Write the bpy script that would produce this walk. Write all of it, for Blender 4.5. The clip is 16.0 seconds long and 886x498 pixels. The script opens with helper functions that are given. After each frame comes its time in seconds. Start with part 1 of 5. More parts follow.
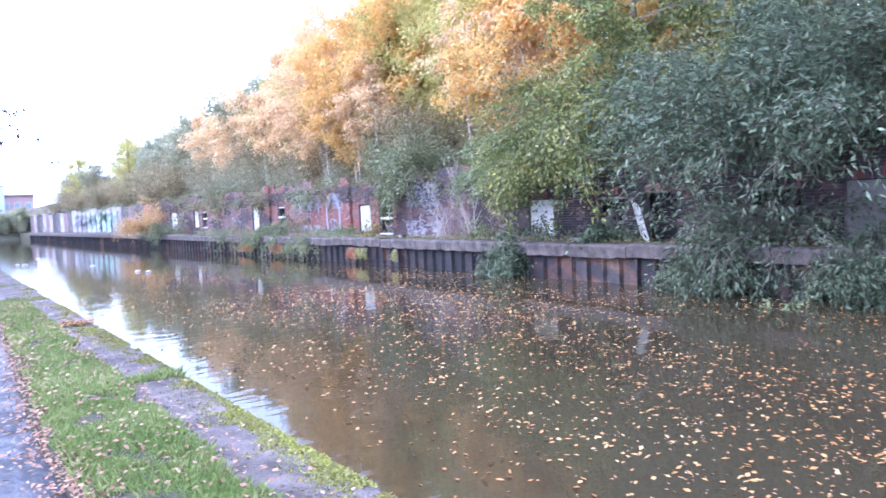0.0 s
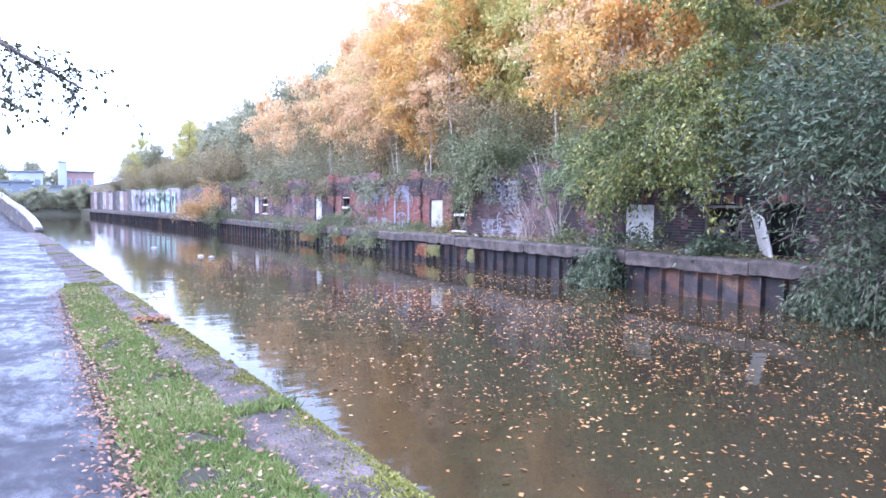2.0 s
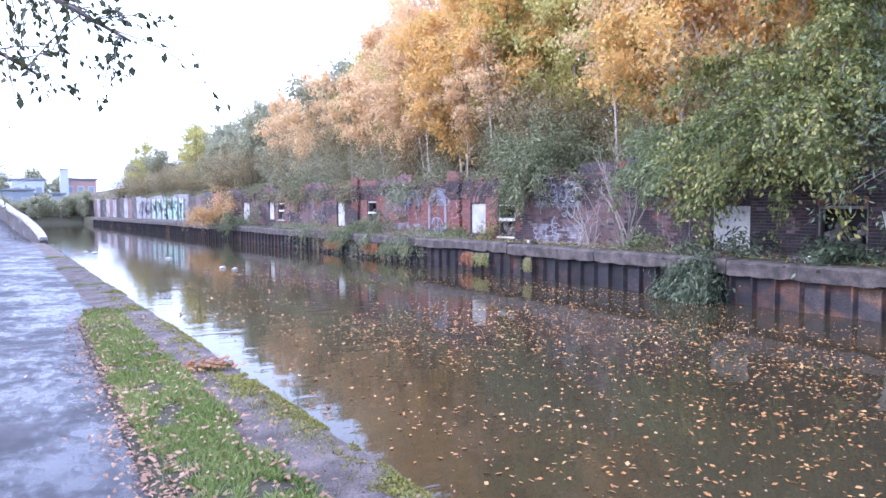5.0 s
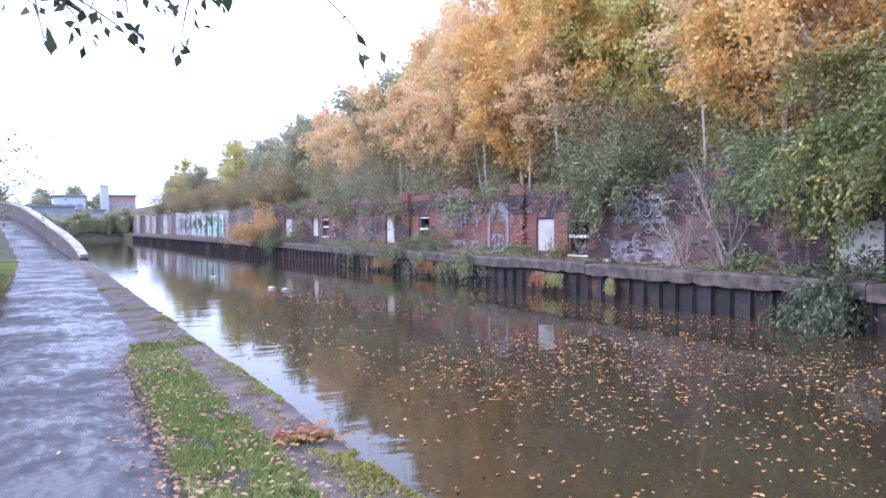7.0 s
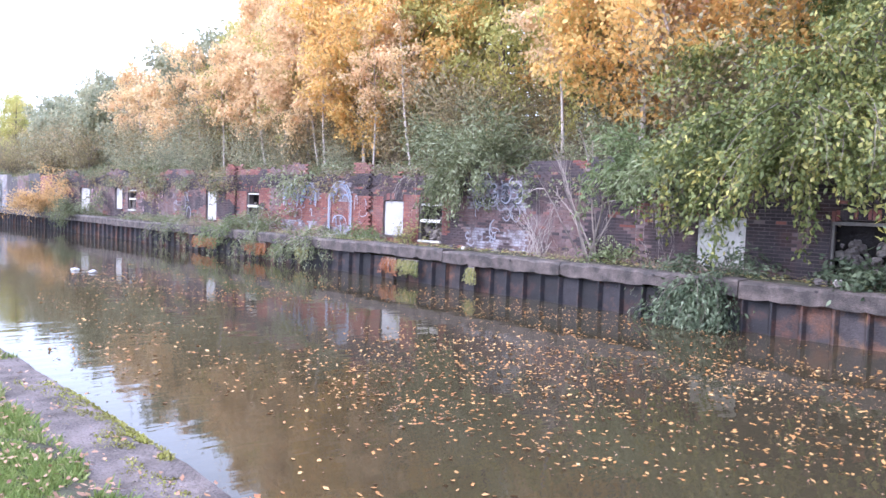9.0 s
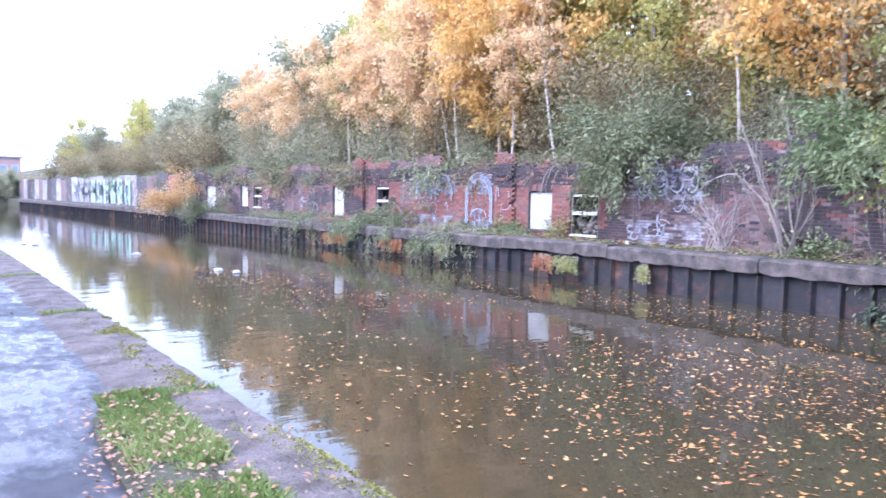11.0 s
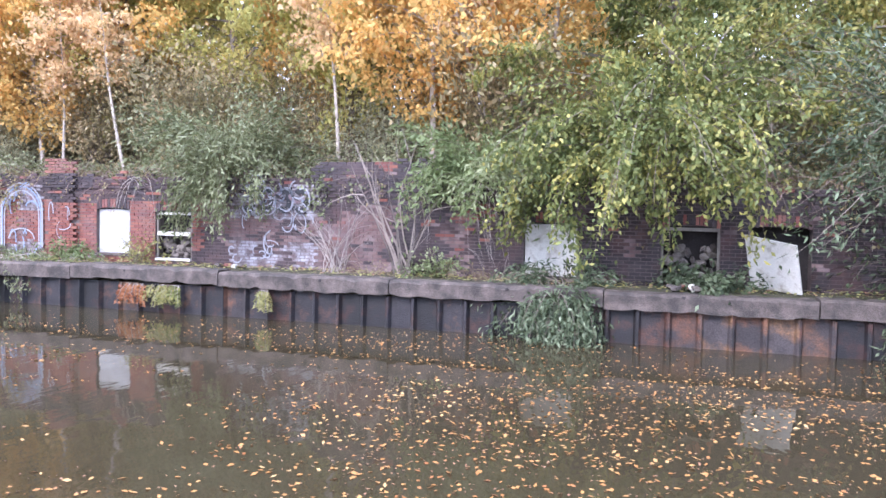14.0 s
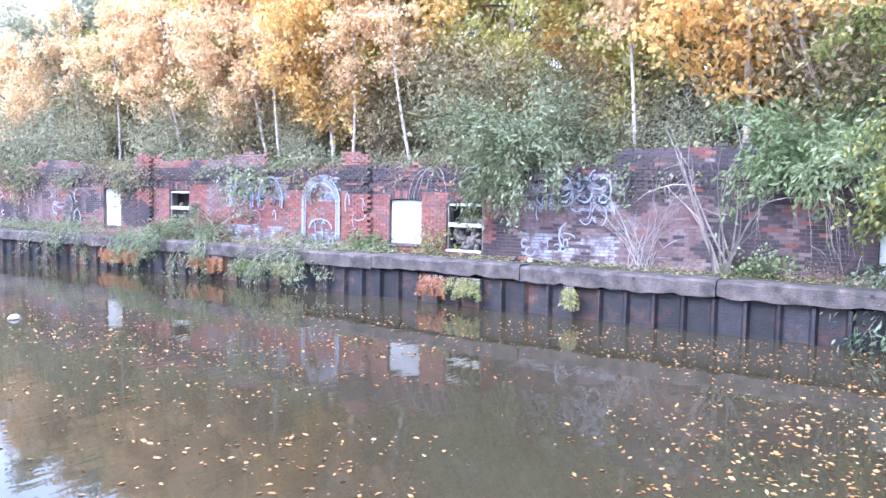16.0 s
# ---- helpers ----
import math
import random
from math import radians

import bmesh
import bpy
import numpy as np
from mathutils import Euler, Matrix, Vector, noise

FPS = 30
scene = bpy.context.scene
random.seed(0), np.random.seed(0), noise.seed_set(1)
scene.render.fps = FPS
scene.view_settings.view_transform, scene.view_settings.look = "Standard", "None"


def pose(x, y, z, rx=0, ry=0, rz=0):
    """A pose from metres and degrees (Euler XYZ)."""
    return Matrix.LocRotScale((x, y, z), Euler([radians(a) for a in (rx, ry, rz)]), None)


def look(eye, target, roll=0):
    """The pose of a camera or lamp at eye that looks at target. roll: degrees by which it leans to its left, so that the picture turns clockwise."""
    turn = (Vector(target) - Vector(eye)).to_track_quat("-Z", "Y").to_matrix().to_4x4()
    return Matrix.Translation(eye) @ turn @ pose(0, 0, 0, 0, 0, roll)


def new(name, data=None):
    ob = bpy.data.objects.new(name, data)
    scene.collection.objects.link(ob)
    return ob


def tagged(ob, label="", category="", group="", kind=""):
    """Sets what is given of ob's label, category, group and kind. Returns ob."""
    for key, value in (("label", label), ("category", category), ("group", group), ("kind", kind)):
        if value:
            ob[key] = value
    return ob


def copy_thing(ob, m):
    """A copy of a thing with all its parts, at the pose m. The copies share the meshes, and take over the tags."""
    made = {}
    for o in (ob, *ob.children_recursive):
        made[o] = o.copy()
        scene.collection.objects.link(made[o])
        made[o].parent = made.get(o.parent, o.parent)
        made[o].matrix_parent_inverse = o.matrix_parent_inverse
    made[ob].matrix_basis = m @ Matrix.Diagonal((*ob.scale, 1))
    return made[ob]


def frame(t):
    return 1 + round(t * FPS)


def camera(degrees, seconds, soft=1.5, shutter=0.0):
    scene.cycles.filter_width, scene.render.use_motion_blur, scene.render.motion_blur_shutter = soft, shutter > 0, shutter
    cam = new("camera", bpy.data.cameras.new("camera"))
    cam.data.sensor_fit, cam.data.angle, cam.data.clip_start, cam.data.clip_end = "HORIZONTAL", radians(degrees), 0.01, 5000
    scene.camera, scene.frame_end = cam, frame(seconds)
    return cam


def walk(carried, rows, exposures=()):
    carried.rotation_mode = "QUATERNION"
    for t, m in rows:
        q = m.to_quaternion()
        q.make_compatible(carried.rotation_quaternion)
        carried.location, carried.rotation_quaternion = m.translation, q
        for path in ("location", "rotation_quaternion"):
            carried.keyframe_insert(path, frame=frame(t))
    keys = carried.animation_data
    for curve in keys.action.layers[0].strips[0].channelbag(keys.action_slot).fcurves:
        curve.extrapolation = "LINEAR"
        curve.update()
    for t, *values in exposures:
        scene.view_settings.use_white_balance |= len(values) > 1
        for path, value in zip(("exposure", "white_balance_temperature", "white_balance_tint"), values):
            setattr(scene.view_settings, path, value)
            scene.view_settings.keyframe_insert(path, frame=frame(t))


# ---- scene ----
cam = camera(61.9, 16.0, soft=1.5, shutter=0.25)
METRES, EYE, TILT, LEAN, TURN = 17.0, 1.65, -3.4, 2.6, -35.2
ROWS = [
    (0.0, 0.0, 0.0, 0.0, 0.0, 0.0, -0.0),
    (0.5, -0.0191, 0.0257, 0.0021, 2.83, -1.09, -2.64),
    (1.0, -0.0367, 0.0497, 0.0026, 2.62, -1.36, -2.57),
    (1.5, -0.052, 0.0757, 0.0049, 4.0, -1.34, -2.64),
    (2.0, -0.0695, 0.0956, 0.0056, 3.46, -0.39, -3.17),
    (2.5, -0.0851, 0.1205, 0.0055, 3.63, -0.41, -1.56),
    (3.0, -0.1051, 0.1401, 0.0058, 6.07, -0.66, -3.37),
    (3.5, -0.1237, 0.1623, 0.0057, 4.8, -0.39, -3.01),
    (6.0, -0.2082, 0.297, 0.0115, 3.42, -0.07, -2.53),
    (6.5, -0.2302, 0.3254, 0.0119, 10.89, -0.03, -4.04),
    (7.0, -0.2445, 0.3557, 0.0118, 5.98, 1.06, -2.67),
    (7.5, -0.2621, 0.3834, 0.0144, 0.53, 0.03, -5.03),
    (8.0, -0.2813, 0.4064, 0.0157, -8.69, 0.47, -4.56),
    (10.5, -0.3756, 0.5389, 0.0167, -7.58, 0.15, -2.63),
    (11.0, -0.3972, 0.5641, 0.0166, -1.39, -0.72, -3.39),
    (11.5, -0.4154, 0.5903, 0.0177, 0.9, -1.63, -2.87),
    (12.0, -0.4334, 0.616, 0.0194, 4.95, -1.83, -5.75),
    (12.5, -0.4509, 0.6375, 0.0204, 3.8, -1.61, -5.03),
    (13.0, -0.4619, 0.6641, 0.0214, -3.84, -0.16, -2.66),
    (13.5, -0.4771, 0.6818, 0.021, -23.8, 1.93, -3.0),
    (14.0, -0.4944, 0.7021, 0.0267, -38.41, 1.79, -1.19),
    (14.5, -0.5107, 0.7299, 0.0308, -35.52, 2.75, -2.89),
    (15.0, -0.5294, 0.7584, 0.0323, -26.89, 1.45, -1.11),
    (15.5, -0.5395, 0.7874, 0.0354, -22.44, 0.83, -2.09),
    (16.0, -0.5598, 0.8122, 0.0367, -21.95, 0.12, -2.16),
]
walk(cam, [(t, pose(0, 0, EYE, TILT, LEAN, TURN) @ pose(METRES * x, METRES * y, METRES * z, 90 + pitch, roll, yaw)) for t, x, y, z, yaw, pitch, roll in ROWS], exposures=[(0.0, 1.25, 4850, 24), (3.0, 0.9, 5050, 24), (6.5, 0.7, 5150, 24), (7.2, 0.48, 5350, 23), (8.2, 0.85, 5500, 21), (10.5, 1.3, 5050, 22), (12.5, 0.72, 5150, 22), (13.0, 0.62, 5300, 21), (13.5, 0.95, 5550, 20), (14.5, 1.42, 5350, 20), (15.0, 1.5, 5250, 19), (16.0, 1.65, 4900, 18)])

# ---- world and light ----
world = bpy.data.worlds.new("world")
scene.world = world
world.use_nodes = True
wn, wl = world.node_tree.nodes, world.node_tree.links
sky = wn.new("ShaderNodeTexSky")
sky.sky_type = "NISHITA"
sky.sun_disc = False
sky.sun_elevation = radians(40)
sky.sun_rotation = radians(-66)
sky.dust_density = 5.0
sky.air_density = 1.0
veil = wn.new("ShaderNodeMix")
veil.data_type = "RGBA"
veil.inputs["Factor"].default_value = 0.82
veil.inputs["B"].default_value = (14.6, 15.8, 18.0, 1)
wl.new(sky.outputs["Color"], veil.inputs["A"])
wl.new(veil.outputs["Result"], wn["Background"].inputs["Color"])
wn["Background"].inputs["Strength"].default_value = 0.118
sun = new("sun", bpy.data.lights.new("sun", "SUN"))
sun.data.energy = 2.1
sun.data.angle = radians(22)
sun.data.color = (1.0, 0.9, 0.78)
sun.matrix_world = look((-26, 12, 24), (0, 0, 0))

# ---- materials ----
def mat(name, base, rough=0.8, var=0.25, scale=3.0, fine=40.0, bump=0.3, metal=0.0, second=None, second_scale=1.2, second_mix=0.5, random_amount=0.0, coords="Object", sharp=0.12):
    """A surface with two scales of variation, an optional second colour in patches and a fine relief."""
    m = bpy.data.materials.new(name)
    m.use_nodes = True
    nt = m.node_tree
    n, l = nt.nodes, nt.links
    b = n["Principled BSDF"]
    b.inputs["Roughness"].default_value = rough
    b.inputs["Metallic"].default_value = metal
    tc = n.new("ShaderNodeTexCoord")
    big = n.new("ShaderNodeTexNoise")
    big.inputs["Scale"].default_value = scale
    big.inputs["Detail"].default_value = 6
    small = n.new("ShaderNodeTexNoise")
    small.inputs["Scale"].default_value = fine
    small.inputs["Detail"].default_value = 4
    geo = n.new("ShaderNodeNewGeometry")
    src = tc.outputs[coords] if coords == "Object" else geo.outputs["Position"]
    l.new(src, big.inputs["Vector"])
    l.new(src, small.inputs["Vector"])
    add = n.new("ShaderNodeMath")
    add.operation = "ADD"
    l.new(big.outputs["Fac"], add.inputs[0])
    l.new(small.outputs["Fac"], add.inputs[1])
    ramp = n.new("ShaderNodeMapRange")
    ramp.inputs["From Min"].default_value = 0.6
    ramp.inputs["From Max"].default_value = 1.4
    ramp.inputs["To Min"].default_value = 1 - var
    ramp.inputs["To Max"].default_value = 1 + var
    l.new(add.outputs[0], ramp.inputs["Value"])
    col = n.new("ShaderNodeRGB")
    col.outputs[0].default_value = (*base, 1)
    colour = col.outputs[0]
    if second:
        patch = n.new("ShaderNodeTexNoise")
        patch.inputs["Scale"].default_value = second_scale
        patch.inputs["Detail"].default_value = 8
        patch.inputs["Roughness"].default_value = 0.65
        l.new(src, patch.inputs["Vector"])
        cut = n.new("ShaderNodeMapRange")
        cut.inputs["From Min"].default_value = 1 - second_mix - sharp
        cut.inputs["From Max"].default_value = 1 - second_mix + sharp
        l.new(patch.outputs["Fac"], cut.inputs["Value"])
        mx = n.new("ShaderNodeMix")
        mx.data_type = "RGBA"
        mx.inputs["B"].default_value = (*second, 1)
        l.new(cut.outputs[0], mx.inputs["Factor"])
        l.new(colour, mx.inputs["A"])
        colour = mx.outputs["Result"]
    hsv = n.new("ShaderNodeHueSaturation")
    l.new(colour, hsv.inputs["Color"])
    value = ramp.outputs[0]
    if random_amount:
        info = n.new("ShaderNodeObjectInfo")
        mixr = n.new("ShaderNodeMath")
        mixr.operation = "ADD"
        l.new(info.outputs["Random"], mixr.inputs[0])
        l.new(geo.outputs["Random Per Island"], mixr.inputs[1])
        fr = n.new("ShaderNodeMath")
        fr.operation = "FRACT"
        l.new(mixr.outputs[0], fr.inputs[0])
        rr = n.new("ShaderNodeMapRange")
        rr.inputs["To Min"].default_value = 1 - random_amount
        rr.inputs["To Max"].default_value = 1 + random_amount
        l.new(fr.outputs[0], rr.inputs["Value"])
        mul = n.new("ShaderNodeMath")
        mul.operation = "MULTIPLY"
        l.new(rr.outputs[0], mul.inputs[0])
        l.new(value, mul.inputs[1])
        value = mul.outputs[0]
        hr = n.new("ShaderNodeMapRange")
        hr.inputs["To Min"].default_value = 0.5 - 0.03 * random_amount
        hr.inputs["To Max"].default_value = 0.5 + 0.05 * random_amount
        l.new(fr.outputs[0], hr.inputs["Value"])
        l.new(hr.outputs[0], hsv.inputs["Hue"])
    l.new(value, hsv.inputs["Value"])
    l.new(hsv.outputs["Color"], b.inputs["Base Color"])
    if bump:
        bp = n.new("ShaderNodeBump")
        bp.inputs["Strength"].default_value = bump
        bp.inputs["Distance"].default_value = 0.02
        l.new(small.outputs["Fac"], bp.inputs["Height"])
        l.new(bp.outputs["Normal"], b.inputs["Normal"])
    return m


def leaf_mat(name, a, b2, c, through_light=0.35, rough=0.5):
    """Leaves: each one takes its own tint between three colours, and lets some light through."""
    m = bpy.data.materials.new(name)
    m.use_nodes = True
    n, l = m.node_tree.nodes, m.node_tree.links
    b = n["Principled BSDF"]
    b.inputs["Roughness"].default_value = rough
    b.inputs["Specular IOR Level"].default_value = 0.35
    geo = n.new("ShaderNodeNewGeometry")
    ramp = n.new("ShaderNodeValToRGB")
    e = ramp.color_ramp.elements
    e[0].color, e[1].color = (*a, 1), (*c, 1)
    e.new(0.55).color = (*b2, 1)
    clump = n.new("ShaderNodeTexNoise")
    clump.inputs["Scale"].default_value = 0.7
    clump.inputs["Detail"].default_value = 3
    l.new(geo.outputs["Position"], clump.inputs["Vector"])
    mixv = n.new("ShaderNodeMath")
    mixv.operation = "MULTIPLY_ADD"
    mixv.inputs[1].default_value = 0.55
    l.new(geo.outputs["Random Per Island"], mixv.inputs[0])
    sub = n.new("ShaderNodeMapRange")
    sub.inputs["From Min"].default_value = 0.3
    sub.inputs["From Max"].default_value = 0.7
    sub.inputs["To Max"].default_value = 0.45
    l.new(clump.outputs["Fac"], sub.inputs["Value"])
    l.new(sub.outputs[0], mixv.inputs[2])
    l.new(mixv.outputs[0], ramp.inputs["Fac"])
    l.new(ramp.outputs["Color"], b.inputs["Base Color"])
    tr = n.new("ShaderNodeBsdfTranslucent")
    l.new(ramp.outputs["Color"], tr.inputs["Color"])
    mx = n.new("ShaderNodeMixShader")
    mx.inputs[0].default_value = through_light
    l.new(b.outputs[0], mx.inputs[1])
    l.new(tr.outputs[0], mx.inputs[2])
    l.new(mx.outputs[0], n["Material Output"].inputs["Surface"])
    return m


def wet_path_mat():
    """Old asphalt, damp all over, with flat films of rain water in the hollows."""
    m = mat("wet_asphalt", (0.042, 0.040, 0.048), 0.5, 0.3, 1.5, 120.0, 0.5, second=(0.065, 0.060, 0.066), second_scale=3.0)
    n, l = m.node_tree.nodes, m.node_tree.links
    b = n["Principled BSDF"]
    geo = n.new("ShaderNodeNewGeometry")
    mp = n.new("ShaderNodeMapping")
    mp.inputs["Scale"].default_value = (1.5, 0.8, 1.0)
    l.new(geo.outputs["Position"], mp.inputs["Vector"])
    p = n.new("ShaderNodeTexNoise")
    p.inputs["Scale"].default_value = 4.0
    p.inputs["Detail"].default_value = 10
    p.inputs["Roughness"].default_value = 0.8
    l.new(mp.outputs[0], p.inputs["Vector"])
    r = n.new("ShaderNodeMapRange")
    r.inputs["From Min"].default_value = 0.47
    r.inputs["From Max"].default_value = 0.55
    r.inputs["To Min"].default_value = 0.56
    r.inputs["To Max"].default_value = 0.27
    l.new(p.outputs["Fac"], r.inputs["Value"])
    l.new(r.outputs[0], b.inputs["Roughness"])
    bs = n.new("ShaderNodeMapRange")
    bs.inputs["From Min"].default_value = 0.42
    bs.inputs["From Max"].default_value = 0.56
    bs.inputs["To Min"].default_value = 0.6
    bs.inputs["To Max"].default_value = 0.06
    l.new(p.outputs["Fac"], bs.inputs["Value"])
    for node in n:
        if node.bl_idname == "ShaderNodeBump":
            l.new(bs.outputs[0], node.inputs["Strength"])
    b.inputs["Specular IOR Level"].default_value = 0.19
    broad = n.new("ShaderNodeTexNoise")
    broad.inputs["Scale"].default_value = 0.75
    broad.inputs["Detail"].default_value = 4
    l.new(geo.outputs["Position"], broad.inputs["Vector"])
    blend = n.new("ShaderNodeMix")
    blend.inputs["Factor"].default_value = 0.42
    l.new(p.outputs["Fac"], blend.inputs["A"])
    l.new(broad.outputs["Fac"], blend.inputs["B"])
    l.new(blend.outputs["Result"], r.inputs["Value"])
    l.new(blend.outputs["Result"], bs.inputs["Value"])
    return m


def water_mat():
    m = bpy.data.materials.new("canal_water")
    m.use_nodes = True
    n, l = m.node_tree.nodes, m.node_tree.links
    b = n["Principled BSDF"]
    b.inputs["Base Color"].default_value = (0.040, 0.032, 0.018, 1)
    b.inputs["Roughness"].default_value = 0.03
    b.inputs["IOR"].default_value = 1.33
    geo = n.new("ShaderNodeNewGeometry")
    mp = n.new("ShaderNodeMapping")
    mp.inputs["Scale"].default_value = (0.8, 1.8, 1.0)
    l.new(geo.outputs["Position"], mp.inputs["Vector"])
    w = n.new("ShaderNodeTexNoise")
    w.inputs["Scale"].default_value = 1.3
    w.inputs["Detail"].default_value = 3
    l.new(mp.outputs[0], w.inputs["Vector"])
    bp = n.new("ShaderNodeBump")
    bp.inputs["Strength"].default_value = 0.118
    bp.inputs["Distance"].default_value = 0.05
    l.new(w.outputs["Fac"], bp.inputs["Height"])
    l.new(bp.outputs["Normal"], b.inputs["Normal"])
    return m


PATH_MAT = wet_path_mat()
WATER = water_mat()
SOIL = mat("soil", (0.07, 0.055, 0.035), 0.95, 0.35, 1.2, 25.0, 0.6, second=(0.05, 0.055, 0.026), second_scale=0.8)
VERGE_SOIL = mat("verge_soil", (0.060, 0.048, 0.035), 0.95, 0.4, 2.0, 45.0, 0.9, second=(0.050, 0.050, 0.025), second_scale=6.0, second_mix=0.55)
COPING = mat("coping_concrete", (0.165, 0.132, 0.125), 0.9, 0.7, 3.0, 60.0, 1.4, second=(0.085, 0.066, 0.055), second_scale=3.2, second_mix=0.47, coords="World")
MOSS_BLADE = leaf_mat("moss_tufts", (0.15, 0.12, 0.045), (0.26, 0.25, 0.055), (0.40, 0.40, 0.09), 0.2)
MOSS = mat("moss", (0.12, 0.15, 0.03), 0.95, 0.4, 12.0, 90.0, 0.9, second=(0.09, 0.075, 0.05), second_scale=9.0, second_mix=0.42)
BEAM = mat("weathered_concrete_beam", (0.122, 0.096, 0.085), 0.85, 0.5, 3.5, 40.0, 0.9, second=(0.046, 0.038, 0.035), second_scale=2.6, second_mix=0.52, coords="World", sharp=0.12)
PILE = mat("rusted_sheet_steel", (0.018, 0.016, 0.019), 0.6, 0.6, 5.0, 30.0, 0.5, second=(0.080, 0.036, 0.026), second_scale=2.4, second_mix=0.41, random_amount=0.5, coords="World", sharp=0.08)
PILE_RUST = mat("flaking_orange_rust_steel", (0.032, 0.026, 0.028), 0.7, 0.6, 5.0, 30.0, 0.6, second=(0.12, 0.052, 0.031), second_scale=2.0, second_mix=0.47, random_amount=0.5, coords="World", sharp=0.08)
MORTAR = mat("mortar", (0.17, 0.138, 0.13), 0.95, 0.25, 2.0, 60.0, 0.5, second=(0.10, 0.075, 0.075), second_scale=1.2, coords="World")
BRICK = mat("red_brick", (0.21, 0.076, 0.060), 0.85, 0.35, 1.2, 60.0, 0.5, second=(0.19, 0.108, 0.100), second_scale=1.6, second_mix=0.42, random_amount=0.22, coords="World")
BRICK_DARK = mat("sooted_engineering_brick", (0.046, 0.035, 0.040), 0.75, 0.4, 1.5, 60.0, 0.5, second=(0.080, 0.046, 0.046), second_scale=1.0, second_mix=0.42, random_amount=0.25, coords="World")
# sooty brick, darkened further with the shade under the overhanging growth
BRICK_SOOT_SHADE = mat("soot_and_shade_brick", (0.030, 0.023, 0.026), 0.8, 0.4, 1.5, 60.0, 0.5, second=(0.085, 0.038, 0.036), second_scale=1.3, second_mix=0.40, random_amount=0.35, coords="World")
BRICK_WASH = mat("spray_washed_brick", (0.12, 0.082, 0.085), 0.8, 0.35, 3.0, 60.0, 0.5, second=(0.36, 0.35, 0.385), second_scale=4.0, second_mix=0.47, random_amount=0.12, coords="World")
BRICK_PALE = mat("paint_worn_brick", (0.138, 0.080, 0.075), 0.85, 0.3, 2.0, 60.0, 0.5, second=(0.185, 0.138, 0.140), second_scale=2.6, second_mix=0.47, random_amount=0.2, coords="World")
WHITE_BOARD = mat("white_painted_board", (0.47, 0.46, 0.455), 0.7, 0.2, 2.0, 30.0, 0.25, second=(0.31, 0.29, 0.275), second_scale=2.5, second_mix=0.44)
WHITE_WOOD = mat("flaking_white_paint", (0.62, 0.60, 0.56), 0.75, 0.2, 5.0, 50.0, 0.4, second=(0.25, 0.21, 0.17), second_scale=5.0, second_mix=0.38)
OLD_WOOD = mat("bare_grey_wood", (0.20, 0.18, 0.16), 0.85, 0.3, 5.0, 50.0, 0.4)
# near-black fill: the shade inside recesses and holes is put into the colour
DARK = mat("painted_recess_dark", (0.035, 0.03, 0.03), 0.95, 0.4, 4.0, 30.0, 0.6)
STONE = mat("rubble_stone", (0.13, 0.11, 0.10), 0.9, 0.35, 5.0, 40.0, 0.6, random_amount=0.4)
BARK = mat("grey_brown_bark", (0.16, 0.13, 0.105), 0.9, 0.35, 5.0, 40.0, 0.7)
BIRCH_BARK = mat("silver_birch_bark", (0.46, 0.40, 0.35), 0.8, 0.25, 5.0, 30.0, 0.4, second=(0.10, 0.08, 0.07), second_scale=7.0, second_mix=0.38)
GREY_STEM = mat("grey_dead_wood", (0.29, 0.24, 0.21), 0.9, 0.3, 5.0, 40.0, 0.4)
DEAD_STEM = mat("dead_bramble_stem", (0.24, 0.17, 0.15), 0.9, 0.3, 5.0, 40.0, 0.4)
PALE_STEM = mat("pale_dead_stem", (0.37, 0.32, 0.29), 0.85, 0.25, 5.0, 40.0, 0.4)
PEACH = leaf_mat("peach_birch_leaves", (0.60, 0.45, 0.23), (0.84, 0.63, 0.36), (0.84, 0.61, 0.41), 0.5)
GOLD = leaf_mat("golden_birch_leaves", (0.50, 0.40, 0.15), (0.82, 0.55, 0.19), (0.84, 0.51, 0.20), 0.5)
LIME = leaf_mat("yellow_green_birch_leaves", (0.30, 0.32, 0.10), (0.56, 0.52, 0.18), (0.78, 0.62, 0.22), 0.5)
RUSSET = leaf_mat("russet_orange_leaves", (0.40, 0.25, 0.10), (0.60, 0.39, 0.16), (0.70, 0.50, 0.26), 0.45)
OLIVE = leaf_mat("olive_leaves", (0.20, 0.215, 0.08), (0.38, 0.36, 0.14), (0.52, 0.44, 0.17), 0.45)
GREEN = leaf_mat("yellow_green_leaves", (0.055, 0.08, 0.026), (0.20, 0.225, 0.07), (0.58, 0.49, 0.14), 0.36)
BUDD = leaf_mat("grey_green_leaves", (0.085, 0.095, 0.048), (0.19, 0.21, 0.10), (0.42, 0.43, 0.28), 0.3)
SCRUB = leaf_mat("brown_green_scrub", (0.17, 0.15, 0.078), (0.34, 0.285, 0.15), (0.54, 0.40, 0.23), 0.42)
FERN_RUST = leaf_mat("rust_fern", (0.27, 0.09, 0.045), (0.40, 0.17, 0.07), (0.46, 0.30, 0.12), 0.35)
FALLEN = leaf_mat("fallen_leaves", (0.18, 0.085, 0.05), (0.34, 0.185, 0.11), (0.50, 0.35, 0.22), 0.1)
FLOATING = leaf_mat("floating_leaves", (0.27, 0.10, 0.03), (0.44, 0.22, 0.065), (0.58, 0.41, 0.19), 0.1)
HEDGE = leaf_mat("half_bare_hedge_leaves", (0.12, 0.12, 0.05), (0.25, 0.22, 0.10), (0.40, 0.31, 0.19), 0.3)
